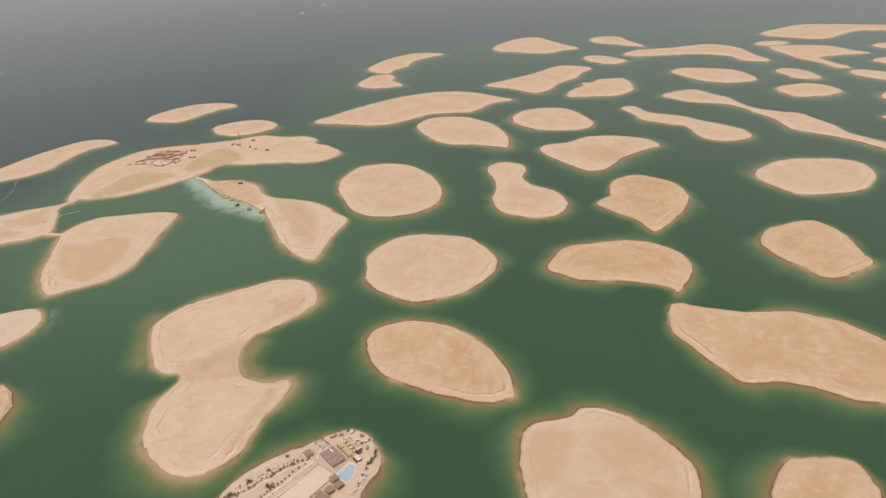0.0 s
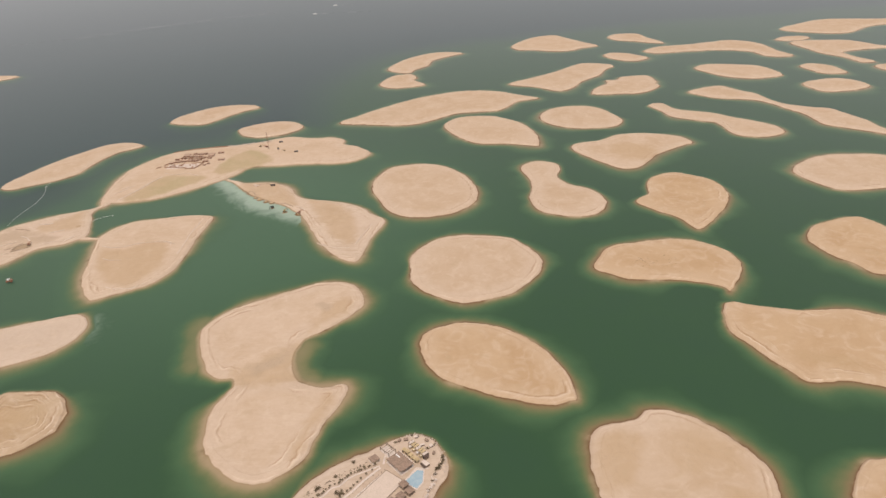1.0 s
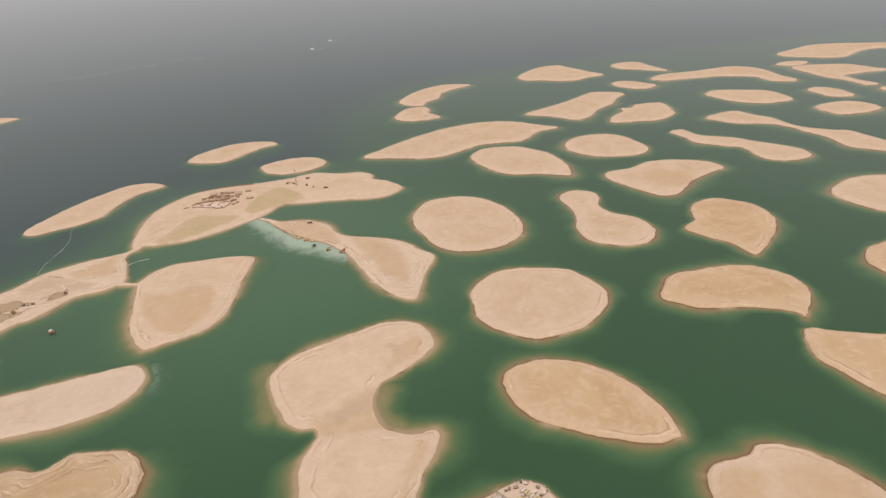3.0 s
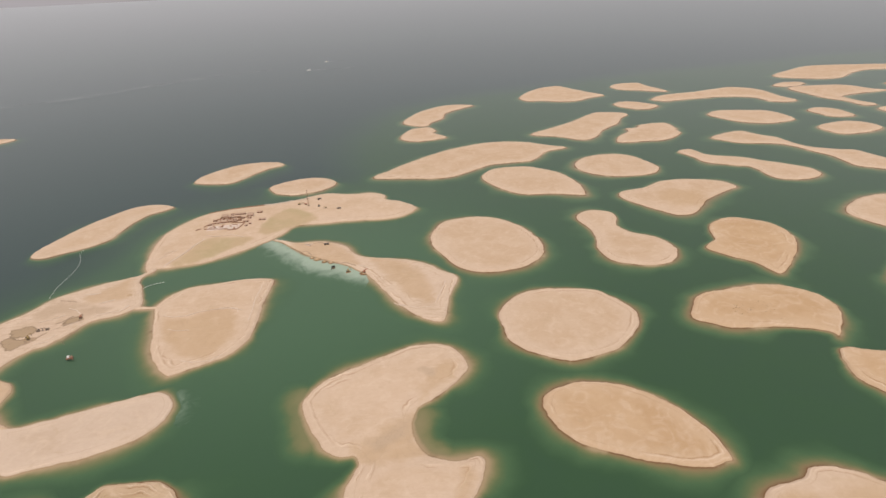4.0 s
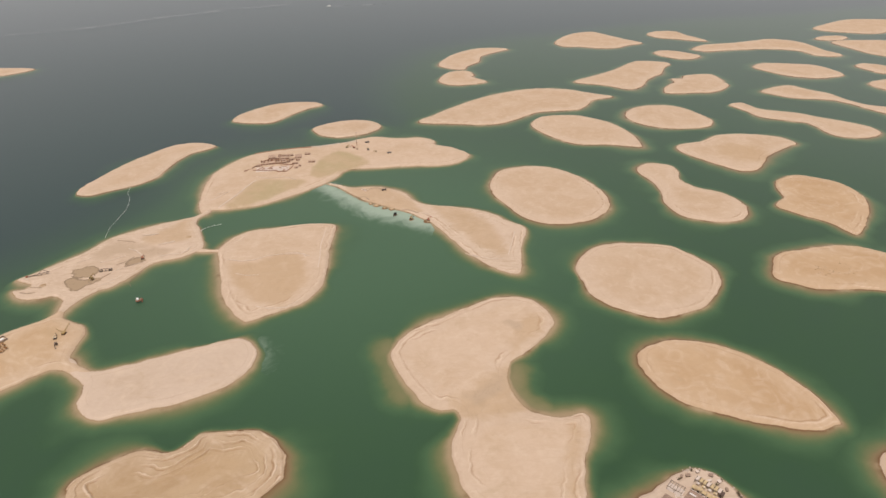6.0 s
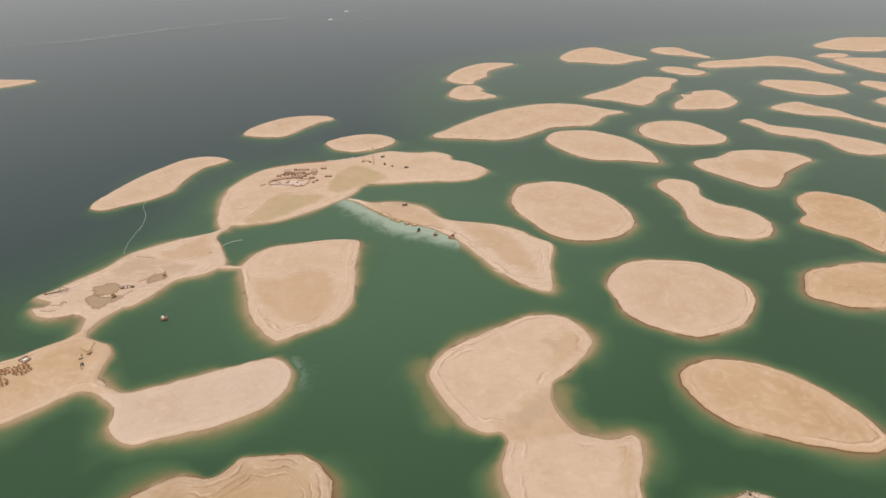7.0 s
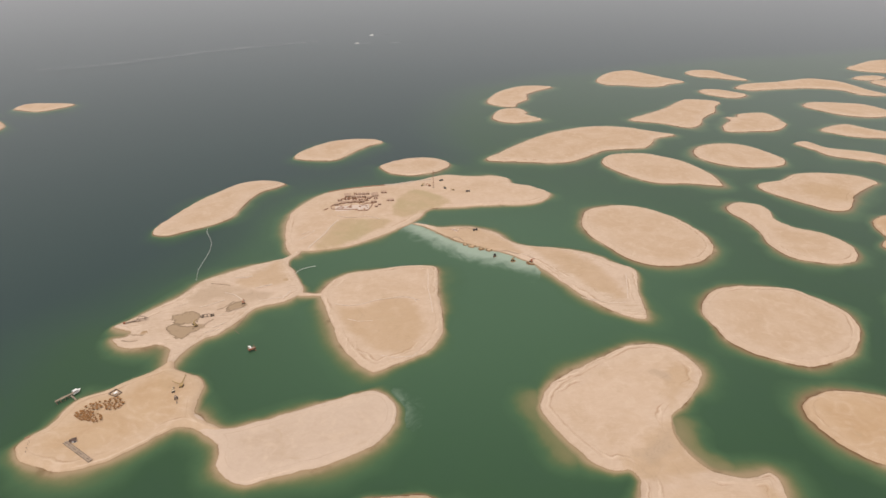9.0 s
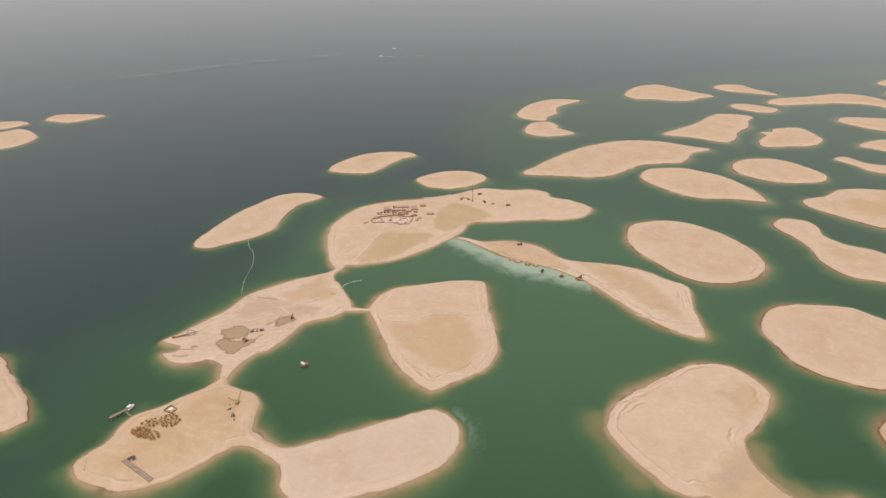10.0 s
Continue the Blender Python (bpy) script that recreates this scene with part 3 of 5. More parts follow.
island("bird-shaped sand spit with working excavators", [(-296, 710), (-280, 704), (-264, 694), (-247, 695), (-230, 691), (-213, 679), (-201, 656), (-185, 645), (-156, 637), (-133, 625), (-115, 604), (-103, 589), (-107, 567), (-113, 549), (-119, 514), (-127, 510), (-139, 519), (-154, 539), (-171, 573), (-186, 604), (-201, 625), (-219, 640), (-247, 660), (-266, 680), (-280, 698)], mat=DREDGED_SAND, h=2.0, ridges=0.6, cell=1.0, strand=0.25, wet=[(5, [(-270, 690), (-250, 693), (-230, 687), (-214, 672), (-204, 652), (-196, 630), (-210, 634), (-226, 641), (-244, 653), (-262, 672)]), (6, [(-186, 640), (-160, 632), (-140, 610), (-128, 570), (-130, 540), (-150, 560), (-170, 600)])])
island("shield-shaped sand island with rutted banks", [(-376, 572), (-371, 588), (-355, 605), (-325, 612), (-300, 615), (-280, 612), (-276, 601), (-279, 567), (-279, 528), (-282, 502), (-293, 482), (-310, 472), (-330, 462), (-335, 464), (-345, 476), (-356, 497), (-364, 527), (-371, 552)], mat=WORKED_SAND, shelf=7.5, h=2.2, ridges=0.6, cell=1.1, wet=[(5, [(-363, 548), (-344, 544), (-322, 558), (-302, 553), (-295, 512), (-298, 493), (-312, 478), (-329, 485), (-334, 491), (-353, 518)])])
island("narrow sand causeway between two islands", [(-394, 577), (-383, 574), (-372, 574), (-372, 569), (-382, 570), (-394, 571)], mat=WORKED_SAND, h=0.9, shelf=4.0, beach=1.8)
island("boomerang-shaped sand island at the outer edge", [(-552, 712), (-548, 737), (-533, 774), (-517, 805), (-503, 827), (-481, 848), (-455, 849), (-436, 837), (-444, 825), (-458, 814), (-468, 797), (-474, 768), (-482, 738), (-501, 721), (-520, 710), (-532, 702), (-546, 703)])
island("slim outer sand island", [(-437, 937), (-425, 965), (-396, 996), (-365, 1006), (-333, 1004), (-320, 989), (-342, 973), (-358, 950), (-379, 921), (-401, 918), (-426, 923)])
island("small oval outer sand island", [(-324, 888), (-311, 904), (-285, 916), (-256, 913), (-238, 894), (-243, 873), (-262, 858), (-290, 852), (-313, 862)])
island("terraced tan sand island with heaped banks", [(-398, 308), (-399, 319), (-390, 328), (-378, 336), (-368, 339), (-352, 336), (-342, 344), (-337, 350), (-320, 350), (-307, 350), (-296, 344), (-287, 332), (-284, 325), (-285, 310), (-295, 299), (-307, 291), (-335, 281), (-362, 278), (-386, 289)], mat=TAN_SAND, ridges=1.1, shelf=8.0, cell=0.6, wet=[(9, [(-311, 324), (-315, 316), (-329, 312), (-345, 313), (-353, 320), (-349, 328), (-335, 333), (-319, 331)])])
island("lone thin sand island far out", [(-924, 1232), (-919, 1262), (-884, 1267), (-837, 1256), (-851, 1230), (-876, 1213), (-900, 1219)])
island("thin distant sand island", [(-1027, 1208), (-991, 1223), (-956, 1224), (-939, 1208), (-954, 1185), (-969, 1179), (-1002, 1178)])
island("distant sand island with hooked bank", [(-958, 1158), (-933, 1176), (-901, 1147), (-886, 1120), (-891, 1088), (-906, 1069), (-939, 1058), (-984, 1098), (-984, 1144)])
island("outer sand island with a dark shallow shore", [(-642, 526), (-623, 504), (-601, 477), (-588, 453), (-591, 447), (-599, 441), (-617, 437), (-645, 458), (-663, 501), (-663, 528)], shelf=7.0)

# the lagoon's floor, which drops to the open sea outside the ring of islands
x, y = np.meshgrid(np.arange(-2400, 2401, 12.0), np.arange(-600, 3001, 12.0))
z = bed_at(x, y)
bed = sheet("seabed", x, y, z, np.ones(x.shape, bool), sea_bed())
tagged(bed, "green lagoon bed sinking to slate open sea", "sea bed", kind="structure")


def flat(name, size, z, mat, label, category):
    """A level sheet out to the horizon, in strips that widen outwards."""
    half = [0, 150, 300, 450, 600, 800, 1000, 1300, 1700, 2200, 3000, 4500, 7000, 11000, size]
    run = np.array([-v for v in half[:0:-1]] + half, float)
    x, y = np.meshgrid(run, run)
    k = np.arange(x.size).reshape(x.shape)
    me = bpy.data.meshes.new(name)
    me.from_pydata(np.stack([x, y, np.full(x.shape, z)], -1).reshape(-1, 3), [], np.stack([k[:-1, :-1], k[:-1, 1:], k[1:, 1:], k[1:, :-1]], -1).reshape(-1, 4))
    me.materials.append(mat)
    return tagged(new(name, me), label, category, kind="structure")


flat("ground", 16000, DEEP - 0.5, bpy.data.materials["sea_bed"], "dark floor of the open sea", "sea bed")
water = flat("water", 16000, 0.0, sea_water(), "calm green sea under a white haze", "sea")


# ---- tools for things ----
def part(name, bm, mat, parent, label="", smooth=False):
    me = bpy.data.meshes.new(name)
    bmesh.ops.recalc_face_normals(bm, faces=bm.faces)
    bm.to_mesh(me)
    bm.free()
    if smooth:
        me.polygons.foreach_set("use_smooth", np.ones(len(me.polygons), bool))
    me.materials.append(mat)
    ob = new(name, me)
    ob.parent = parent
    return tagged(ob, label)


def thing(name, label, category, group="", x=0.0, y=0.0, turn=0.0, z=None, sink=0.06, kind=""):
    ob = new(name)
    ob.empty_display_size = 0.5
    ob.matrix_basis = pose(x, y, land_at(x, y) - sink if z is None else z, 0, 0, turn)
    return tagged(ob, label, category, group, kind)


def box(cx, cy, cz, sx, sy, sz, rx=0, ry=0, rz=0, bevel=0.0, bm=None):
    """A box standing on cz, with worn edges where bevel is given."""
    bm = bm or bmesh.new()
    made = bmesh.ops.create_cube(bm, size=1.0)["verts"]
    bmesh.ops.transform(bm, matrix=pose(cx, cy, cz, rx, ry, rz) @ Matrix.Translation((0, 0, sz / 2)) @ Matrix.Diagonal((sx, sy, sz, 1)), verts=made)
    if bevel:
        edges = list({e for v in made for e in v.link_edges})
        bmesh.ops.bevel(bm, geom=edges, offset=bevel, segments=1, affect="EDGES", profile=0.5)
    return bm


def beam(a, b, w, h=None, bm=None):
    """A square bar from a to b."""
    bm = bm or bmesh.new()
    a, b = Vector(a), Vector(b)
    made = bmesh.ops.create_cube(bm, size=1.0)["verts"]
    turn = (b - a).to_track_quat("Z", "Y").to_matrix().to_4x4()
    bmesh.ops.transform(bm, matrix=Matrix.Translation((a + b) / 2) @ turn @ Matrix.Diagonal((w, h or w, (b - a).length, 1)), verts=made)
    return bm


def tube(x, y, z0, z1, r0, r1, sides=8, bm=None):
    bm = bm or bmesh.new()
    made = bmesh.ops.create_cone(bm, cap_ends=True, segments=sides, radius1=r0, radius2=r1, depth=z1 - z0)["verts"]
    bmesh.ops.translate(bm, vec=(x, y, (z0 + z1) / 2), verts=made)
    return bm


def prism(points, z0, z1, bm=None):
    bm = bm or bmesh.new()
    low = [bm.verts.new((px, py, z0)) for px, py in points]
    top = [bm.verts.new((px, py, z1)) for px, py in points]
    bm.faces.new(low), bm.faces.new(top)
    for i in range(len(points)):
        j = (i + 1) % len(points)
        bm.faces.new((low[i], low[j], top[j], top[i]))
    return bm


def hip(sx, sy, z0, z1, ridge, over=0.0):
    """A hipped roof with a ridge along y and a thin eave."""
    bm = bmesh.new()
    a, b = sx / 2 + over, sy / 2 + over
    r = ridge / 2
    low = [bm.verts.new((p * a, q * b, z0 - 0.12)) for p, q in ((-1, -1), (1, -1), (1, 1), (-1, 1))]
    mid = [bm.verts.new((p * a, q * b, z0)) for p, q in ((-1, -1), (1, -1), (1, 1), (-1, 1))]
    t0, t1 = bm.verts.new((0, -r, z1)), bm.verts.new((0, r, z1))
    bm.faces.new(low)
    for i in range(4):
        bm.faces.new((low[i], low[(i + 1) % 4], mid[(i + 1) % 4], mid[i]))
    bm.faces.new((mid[0], mid[1], t0)), bm.faces.new((mid[2], mid[3], t1))
    bm.faces.new((mid[1], mid[2], t1, t0)), bm.faces.new((mid[3], mid[0], t0, t1))
    return bm


def ribbon(points, width, z, lift=None):
    """A flat strip along a line; lift: lie this far over the ground."""
    bm = bmesh.new()
    p = np.array(points, float)
    fine = []
    for a, b in zip(p[:-1], p[1:]):
        steps = max(1, int(np.hypot(*(b - a)) / 2.5))
        fine += [a + (b - a) * k / steps for k in range(steps)]
    fine.append(p[-1])
    last = None
    for i, q in enumerate(fine):
        d = fine[min(i + 1, len(fine) - 1)] - fine[max(i - 1, 0)]
        d = np.array([-d[1], d[0]]) / np.hypot(*d) * width / 2
        row = []
        for e in (q + d, q - d):
            h = z if lift is None else land_at(*e) + lift
            row += [bm.verts.new((e[0], e[1], h)), bm.verts.new((e[0], e[1], h - 0.25))]
        if last:
            bm.faces.new((last[0], row[0], row[2], last[2])), bm.faces.new((last[0], last[1], row[1], row[0]))
            bm.faces.new((last[2], row[2], row[3], last[3]))
        last = row
    return bm


rng = random.Random(5)
CONCRETE = plain("concrete", (0.37, 0.285, 0.205), 0.85, vary=0.3)
BLOCKWORK = plain("brown_blockwork", (0.36, 0.205, 0.128), 0.9, vary=0.35)
DUSTY_WOOD = plain("dusty_wood", (0.27, 0.20, 0.145), 0.85, vary=0.4)
ROOF_GREY = plain("grey_brown_roofing", (0.30, 0.205, 0.145), 0.8, vary=0.3)
WHITE = plain("white_paint", (0.78, 0.76, 0.72), 0.5, vary=0.12)
BEIGE = plain("beige_render", (0.55, 0.44, 0.30), 0.85, vary=0.25)
DARK_ROOF = plain("dark_brown_roof", (0.10, 0.062, 0.045), 0.8, vary=0.3)
SANDY_ROOF = plain("sandy_roof", (0.53, 0.40, 0.22), 0.85, vary=0.25)
PAVING = plain("pale_paving", (0.60, 0.50, 0.42), 0.85, vary=0.14, scale=0.3)
DARK = plain("dark_rubber", (0.035, 0.03, 0.028), 0.8)
STEEL = plain("dull_steel", (0.22, 0.20, 0.19), 0.55, 0.6)
YELLOW = plain("dusty_yellow_paint", (0.40, 0.275, 0.11), 0.55, vary=0.35)
RUST = plain("rusty_orange_paint", (0.36, 0.13, 0.065), 0.6, vary=0.35)
GLASS = plain("dark_glass", (0.02, 0.025, 0.03), 0.15)
BROWN_LEAF = plain("dry_palm_leaf", (0.29, 0.136, 0.040), 0.8, scale=1.4, vary=0.45)
GREEN_LEAF = plain("dusty_palm_leaf", (0.17, 0.125, 0.065), 0.8, scale=1.4, vary=0.45)
BARK = plain("palm_bark", (0.17, 0.105, 0.06), 0.9, vary=0.4)
STONE = plain("pale_armour_stone", (0.52, 0.43, 0.35), 0.9, vary=0.3, bump=0.1)


def excavator(paint, x, y, turn, label, size=1.0, reach=1.0, z=None):
    ob = thing("excavator", label, "excavator", "earth-moving machines", x, y, turn, z)
    for side in (-0.75, 0.75):
        part("track", box(0, side, 0, 2.7, 0.5, 0.62, bevel=0.18), DARK, ob)
    body = part("upper_body", box(-0.3, 0, 0.75, 2.1, 1.7, 0.8, bevel=0.12), paint, ob)
    part("counterweight", box(-1.35, 0, 0.75, 0.45, 1.6, 0.75, bevel=0.15), DARK, body)
    cab = part("cab", box(0.35, 0.5, 1.5, 0.95, 0.75, 0.75, bevel=0.06), paint, ob)
    part("window", box(0.42, 0.5, 1.62, 0.90, 0.79, 0.42), GLASS, cab)
    part("boom", beam((0.9, 0.35, 1.45), (2.3, 0.0, 2.7), 0.28, 0.4, beam((2.3, 0, 2.7), (3.5 * reach, 0, 2.35), 0.26, 0.36)), paint, ob)
    part("stick", beam((3.5 * reach, 0, 2.4), (4.0 * reach, 0, 0.75), 0.22, 0.28), paint, ob)
    part("bucket", box(3.85 * reach, 0, 0.15, 0.6, 0.7, 0.6, ry=20, bevel=0.12), STEEL, ob)
    ob.matrix_basis = ob.matrix_basis @ Matrix.Scale(size, 4)
    return ob


def truck(x, y, turn, label, paint):
    ob = thing("dump_truck", label, "truck", "site vehicles", x, y, turn)
    part("chassis", box(0, 0, 0.45, 4.6, 1.0, 0.22), DARK, ob)
    cab = part("cab", box(1.8, 0, 0.6, 1.1, 1.6, 1.3, bevel=0.12), paint, ob)
    part("windscreen", box(2.33, 0, 1.2, 0.06, 1.35, 0.5), GLASS, cab)
    bin_ = box(-0.7, 0, 0.7, 3.4, 1.7, 0.14)
    for sx, sy, w, d in ((0, 0.8, 3.4, 0.1), (0, -0.8, 3.4, 0.1), (1.65, 0, 0.1, 1.7), (-1.65, 0, 0.1, 1.7)):
        box(-0.7 + sx, sy, 0.8, w, d, 0.75, bm=bin_)
    part("tipper_body", bin_, STEEL, ob)
    for px in (1.7, -0.9, -1.8):
        for py in (-0.78, 0.78):
            w = bmesh.new()
            bmesh.ops.create_cone(w, cap_ends=True, segments=12, radius1=0.42, radius2=0.42, depth=0.3, matrix=pose(px, py, 0.42, 90))
            part("wheel", w, DARK, ob)
    return ob


def palm(name, leaf, label, group, high=1.5, spread=1.15, fronds=13, seed=0):
    """A young palm: ringed trunk, drooping fronds with a folded blade."""
    r = random.Random(seed)
    ob = new(name)
    tagged(ob, label, "palm tree", group)
    trunk = tube(0, 0, 0, high * 0.5, 0.16, 0.13, 7)
    tube(0.03, 0, high * 0.48, high, 0.14, 0.11, 7, trunk)
    part("trunk", trunk, BARK, ob)
    crown = bmesh.new()
    for k in range(fronds):
        a = k * 2.4 + r.uniform(-0.2, 0.2)
        lift, long = r.uniform(0.1, 0.9), spread * r.uniform(0.8, 1.15)
        last = None
        for i in range(5):
            t = i / 4
            out, up = long * t, high + lift * long * (t - 1.25 * t * t)
            wide = 0.30 * (1 - t) ** 0.7 * (0.35 + t * 1.6) + 0.015
            c, s = math.cos(a), math.sin(a)
            row = [crown.verts.new((c * out - s * w, s * out + c * w, up - abs(w) * 0.5)) for w in (-wide, 0, wide)]
            if last:
                crown.faces.new((last[0], last[1], row[1], row[0])), crown.faces.new((last[1], last[2], row[2], row[1]))
            last = row
    part("crown", crown, leaf, ob)
    return ob


def plant(models, x, y, size):
    m = models[rng.randrange(len(models))]
    return copy_thing(m, pose(x, y, land_at(x, y) - 0.08, rng.uniform(-5, 5), rng.uniform(-5, 5), rng.uniform(0, 360)) @ Matrix.Scale(size, 4))


def shrub(name, leaf, label, group, seed):
    """A low bush: short stems and many small leaf blades in uneven clumps."""
    r = random.Random(seed)
    ob = new(name)
    tagged(ob, label, "bush", group)
    stems = bmesh.new()
    leaves = bmesh.new()
    for k in range(7):
        a, out, up = r.uniform(0, 6.28), r.uniform(0.2, 0.7), r.uniform(0.35, 0.85)
        tip = (out * math.cos(a), out * math.sin(a), up)
        beam((0, 0, 0), tip, 0.05, bm=stems)
        for i in range(26):
            c = Vector(tip) + Vector((r.gauss(0, 0.22), r.gauss(0, 0.22), r.gauss(0, 0.15)))
            c.z = max(c.z, 0.06)
            u = Vector((r.gauss(0, 1), r.gauss(0, 1), r.gauss(0, 0.6))).normalized() * 0.14
            v = u.cross(Vector((r.gauss(0, 1), r.gauss(0, 1), r.gauss(0, 1)))).normalized() * 0.07
            leaves.faces.new([leaves.verts.new(q) for q in (c - u, c + v, c + u, c - v)])
    part("stems", stems, BARK, ob)
    part("foliage", leaves, leaf, ob)
    return ob


def heap(x, y, r, tall, seed, mat, label):
    px, py = np.meshgrid(np.linspace(-r, r, 22), np.linspace(-r, r, 22))
    d = np.hypot(px, py) / r + 0.25 * fractal(px + seed, py, r * 0.7, seed)
    z = tall * np.clip(1 - d, -0.25, 1) ** 1 + 0.12 * fractal(px, py, 1.2, seed + 1) * (d < 0.95)
    ob = sheet("sand_heap", px, py, z - 0.12, d < 1.05, mat, [("inland", np.full(px.shape, 40.0))])
    ob.matrix_basis = pose(x, y, land_at(x, y))
    return tagged(ob, label, "sand heap", "heaps of tipped sand")


# ---- the resort island ----
AXIS = 42.0


def cabin(x, y, turn):
    ob = thing("beach_cabin", "small square beach cabin with dark hipped roof", "cabin", "cabins by the pool", x, y, turn)
    part("deck", box(0, 0, 0, 4.4, 4.4, 0.3, bevel=0.04), DUSTY_WOOD, ob)
    walls = part("walls", box(0, 0.25, 0.3, 3.1, 2.7, 1.75), BEIGE, ob)
    part("door", box(0, -1.13, 0.3, 0.9, 0.08, 1.5), DARK, walls)
    for px in (-1.05, 1.05):
        part("window", box(px, -1.13, 0.9, 0.6, 0.08, 0.7), GLASS, walls)
    for px in (-1.75, 1.75):
        part("post", box(px, -1.75, 0.3, 0.14, 0.14, 1.75), DUSTY_WOOD, ob)
    part("roof", hip(3.7, 3.7, 2.05, 3.1, 0.5, 0.35), ROOF_GREY, ob)
    return ob


for px, py in ((-67.8, 259.7), (-64.4, 255.4), (-69, 252.1), (-73.7, 248.6), (-78.1, 244.5), (-70.1, 245.9)):
    cabin(px, py, AXIS + rng.uniform(-3, 3))

pavilion = thing("beach_pavilion", "large restaurant pavilion with flat grey-brown roof", "pavilion", "", -70.5, 274.9, AXIS)
part("floor_slab", box(0, 0, 0, 9.6, 13.4, 0.25, bevel=0.05), PAVING, pavilion)
for px in (-4.1, 0, 4.1):
    for py in (-5.8, -2, 2, 5.8):
        part("column", box(px, py, 0.25, 0.3, 0.3, 2.3), WHITE, pavilion)
part("back_wall", box(4.0, 0, 0.25, 0.2, 11.0, 2.2), BEIGE, pavilion)
roof = part("roof", box(0, 0, 2.55, 9.2, 13.1, 0.32, bevel=0.08), ROOF_GREY, pavilion)
part("fascia", box(4.62, 0, 2.5, 0.1, 13.1, 0.4), WHITE, roof)
part("skylight", box(1.6, 3.9, 2.87, 3.4, 0.75, 0.25, rz=-90, bevel=0.05), WHITE, roof, "white rooflight strip")
part("skylight", box(-0.4, -1.4, 2.87, 4.0, 0.4, 0.2, bevel=0.05), DUSTY_WOOD, roof, "brown roof batten")

kiosk = thing("kiosk", "small square kiosk with dark roof", "kiosk", "", -85.3, 278.4, AXIS)
part("floor_slab", box(0, 0, 0, 4.8, 4.8, 0.2), PAVING, kiosk)
part("walls", box(0, 0, 0.2, 3.4, 3.4, 1.9), BEIGE, kiosk)
part("roof", hip(4.2, 4.2, 2.1, 2.8, 0.6, 0.3), ROOF_GREY, kiosk)

pergola = thing("pergola", "open timber pergola over pale paving", "pergola", "", -78.1, 285.2, AXIS + 3)
part("paving", box(0, 0, 0, 5.4, 8.2, 0.15), PAVING, pergola)
for px in (-2.4, 2.4):
    for py in (-3.8, 0, 3.8):
        part("post", box(px, py, 0.15, 0.2, 0.2, 2.1), DUSTY_WOOD, pergola)
    part("rail", box(px, 0, 2.25, 0.25, 8.2, 0.25), DUSTY_WOOD, pergola)
for py in (-3.8, -2.3, -0.8, 0.8, 2.3, 3.8):
    part("rafter", box(0, py, 2.5, 5.4, 0.18, 0.2), DUSTY_WOOD, pergola)

# a row of square rooms with straw-coloured roofs, a long slatted shed beside it, and a white-roofed store
c, sn = math.cos(radians(AXIS)), math.sin(radians(AXIS))
for k in range(5):
    dx, dy = -2.6 + rng.uniform(-0.2, 0.2), 4.9 - 2.7 * k
    tall = rng.uniform(1.5, 2.3)
    ob = thing("service_room", "square beige room with a straw-coloured roof", "building", "service rooms behind the pavilion", -63.2 + c * dx - sn * dy, 282.9 + sn * dx + c * dy, AXIS + rng.uniform(-3, 3))
    part("walls", box(0, 0, 0, 2.1, 2.0, tall), BEIGE, ob)
    part("roof", hip(2.2, 2.1, tall + 0.12, tall + 0.55, 0.4, 0.12), SANDY_ROOF, ob)
    part("door", box(-1.06, 0.2, 0, 0.06, 0.8, tall * 0.75), DARK, ob)
shed = thing("long_shed", "long open shed with slatted tan roof bays", "building", "", -61.4, 284.6, AXIS)
for k in range(7):
    dy = 6.0 - 2.0 * k
    bay = part("roof_bay", box(1.1, dy, 2.2, 3.4, 1.55, 0.16, ry=3), SANDY_ROOF if k % 3 else PAVING, shed)
    part("beam", box(1.1, dy + 0.9, 2.1, 3.5, 0.22, 0.22), DARK_ROOF, bay)
    for dx in (-0.5, 2.7):
        part("post", box(dx, dy + 0.9, 0, 0.16, 0.16, 2.15), DUSTY_WOOD, shed)
part("back_wall", box(2.75, 0, 0, 0.15, 14.0, 2.0), DUSTY_WOOD, shed)
for k in range(4):
    ob = thing("service_room", "low beige room with a flat paved roof", "building", "service rooms behind the pavilion", -65.4 + 2.1 * k, 287.3 - 2.4 * k, AXIS + rng.uniform(-4, 4))
    part("walls", box(0, 0, 0, 1.5, 1.6, 1.4), BEIGE, ob)
    part("roof", box(0, 0, 1.4, 1.7, 1.8, 0.14, bevel=0.03), (PAVING, SANDY_ROOF)[k % 2], ob)
    part("cooler", box(-0.3, -0.3, 1.54, 0.6, 0.5, 0.4, bevel=0.05), WHITE, ob)
annex = thing("dark_annex", "dark-roofed annex at the end of the shed", "building", "", -56.4, 279.4, AXIS)
part("walls", box(0, 0, 0, 2.6, 2.4, 2.1), DUSTY_WOOD, annex)
part("roof", box(0, 0, 2.1, 3.0, 2.8, 0.2, bevel=0.04), DARK_ROOF, annex)
part("door", box(-1.32, 0, 0, 0.06, 0.9, 1.7), DARK, annex)
store = thing("store_room", "white-roofed store with dark shaded side", "building", "", -56.3, 274.1, AXIS)
part("walls", box(0, 0, 0, 3.2, 3.4, 1.9), DUSTY_WOOD, store)
part("roof", box(0, 0, 1.9, 2.6, 4.4, 0.16, bevel=0.04), PAVING, store)
# added dark slab and panel stand in for the shadow beside the store
part("dark_side_roof", box(-1.9, 0, 1.5, 1.3, 4.0, 0.12, ry=-8), DARK_ROOF, store)
part("shaded_side", box(-1.62, 0, 0, 0.06, 2.4, 1.6), DARK, store)
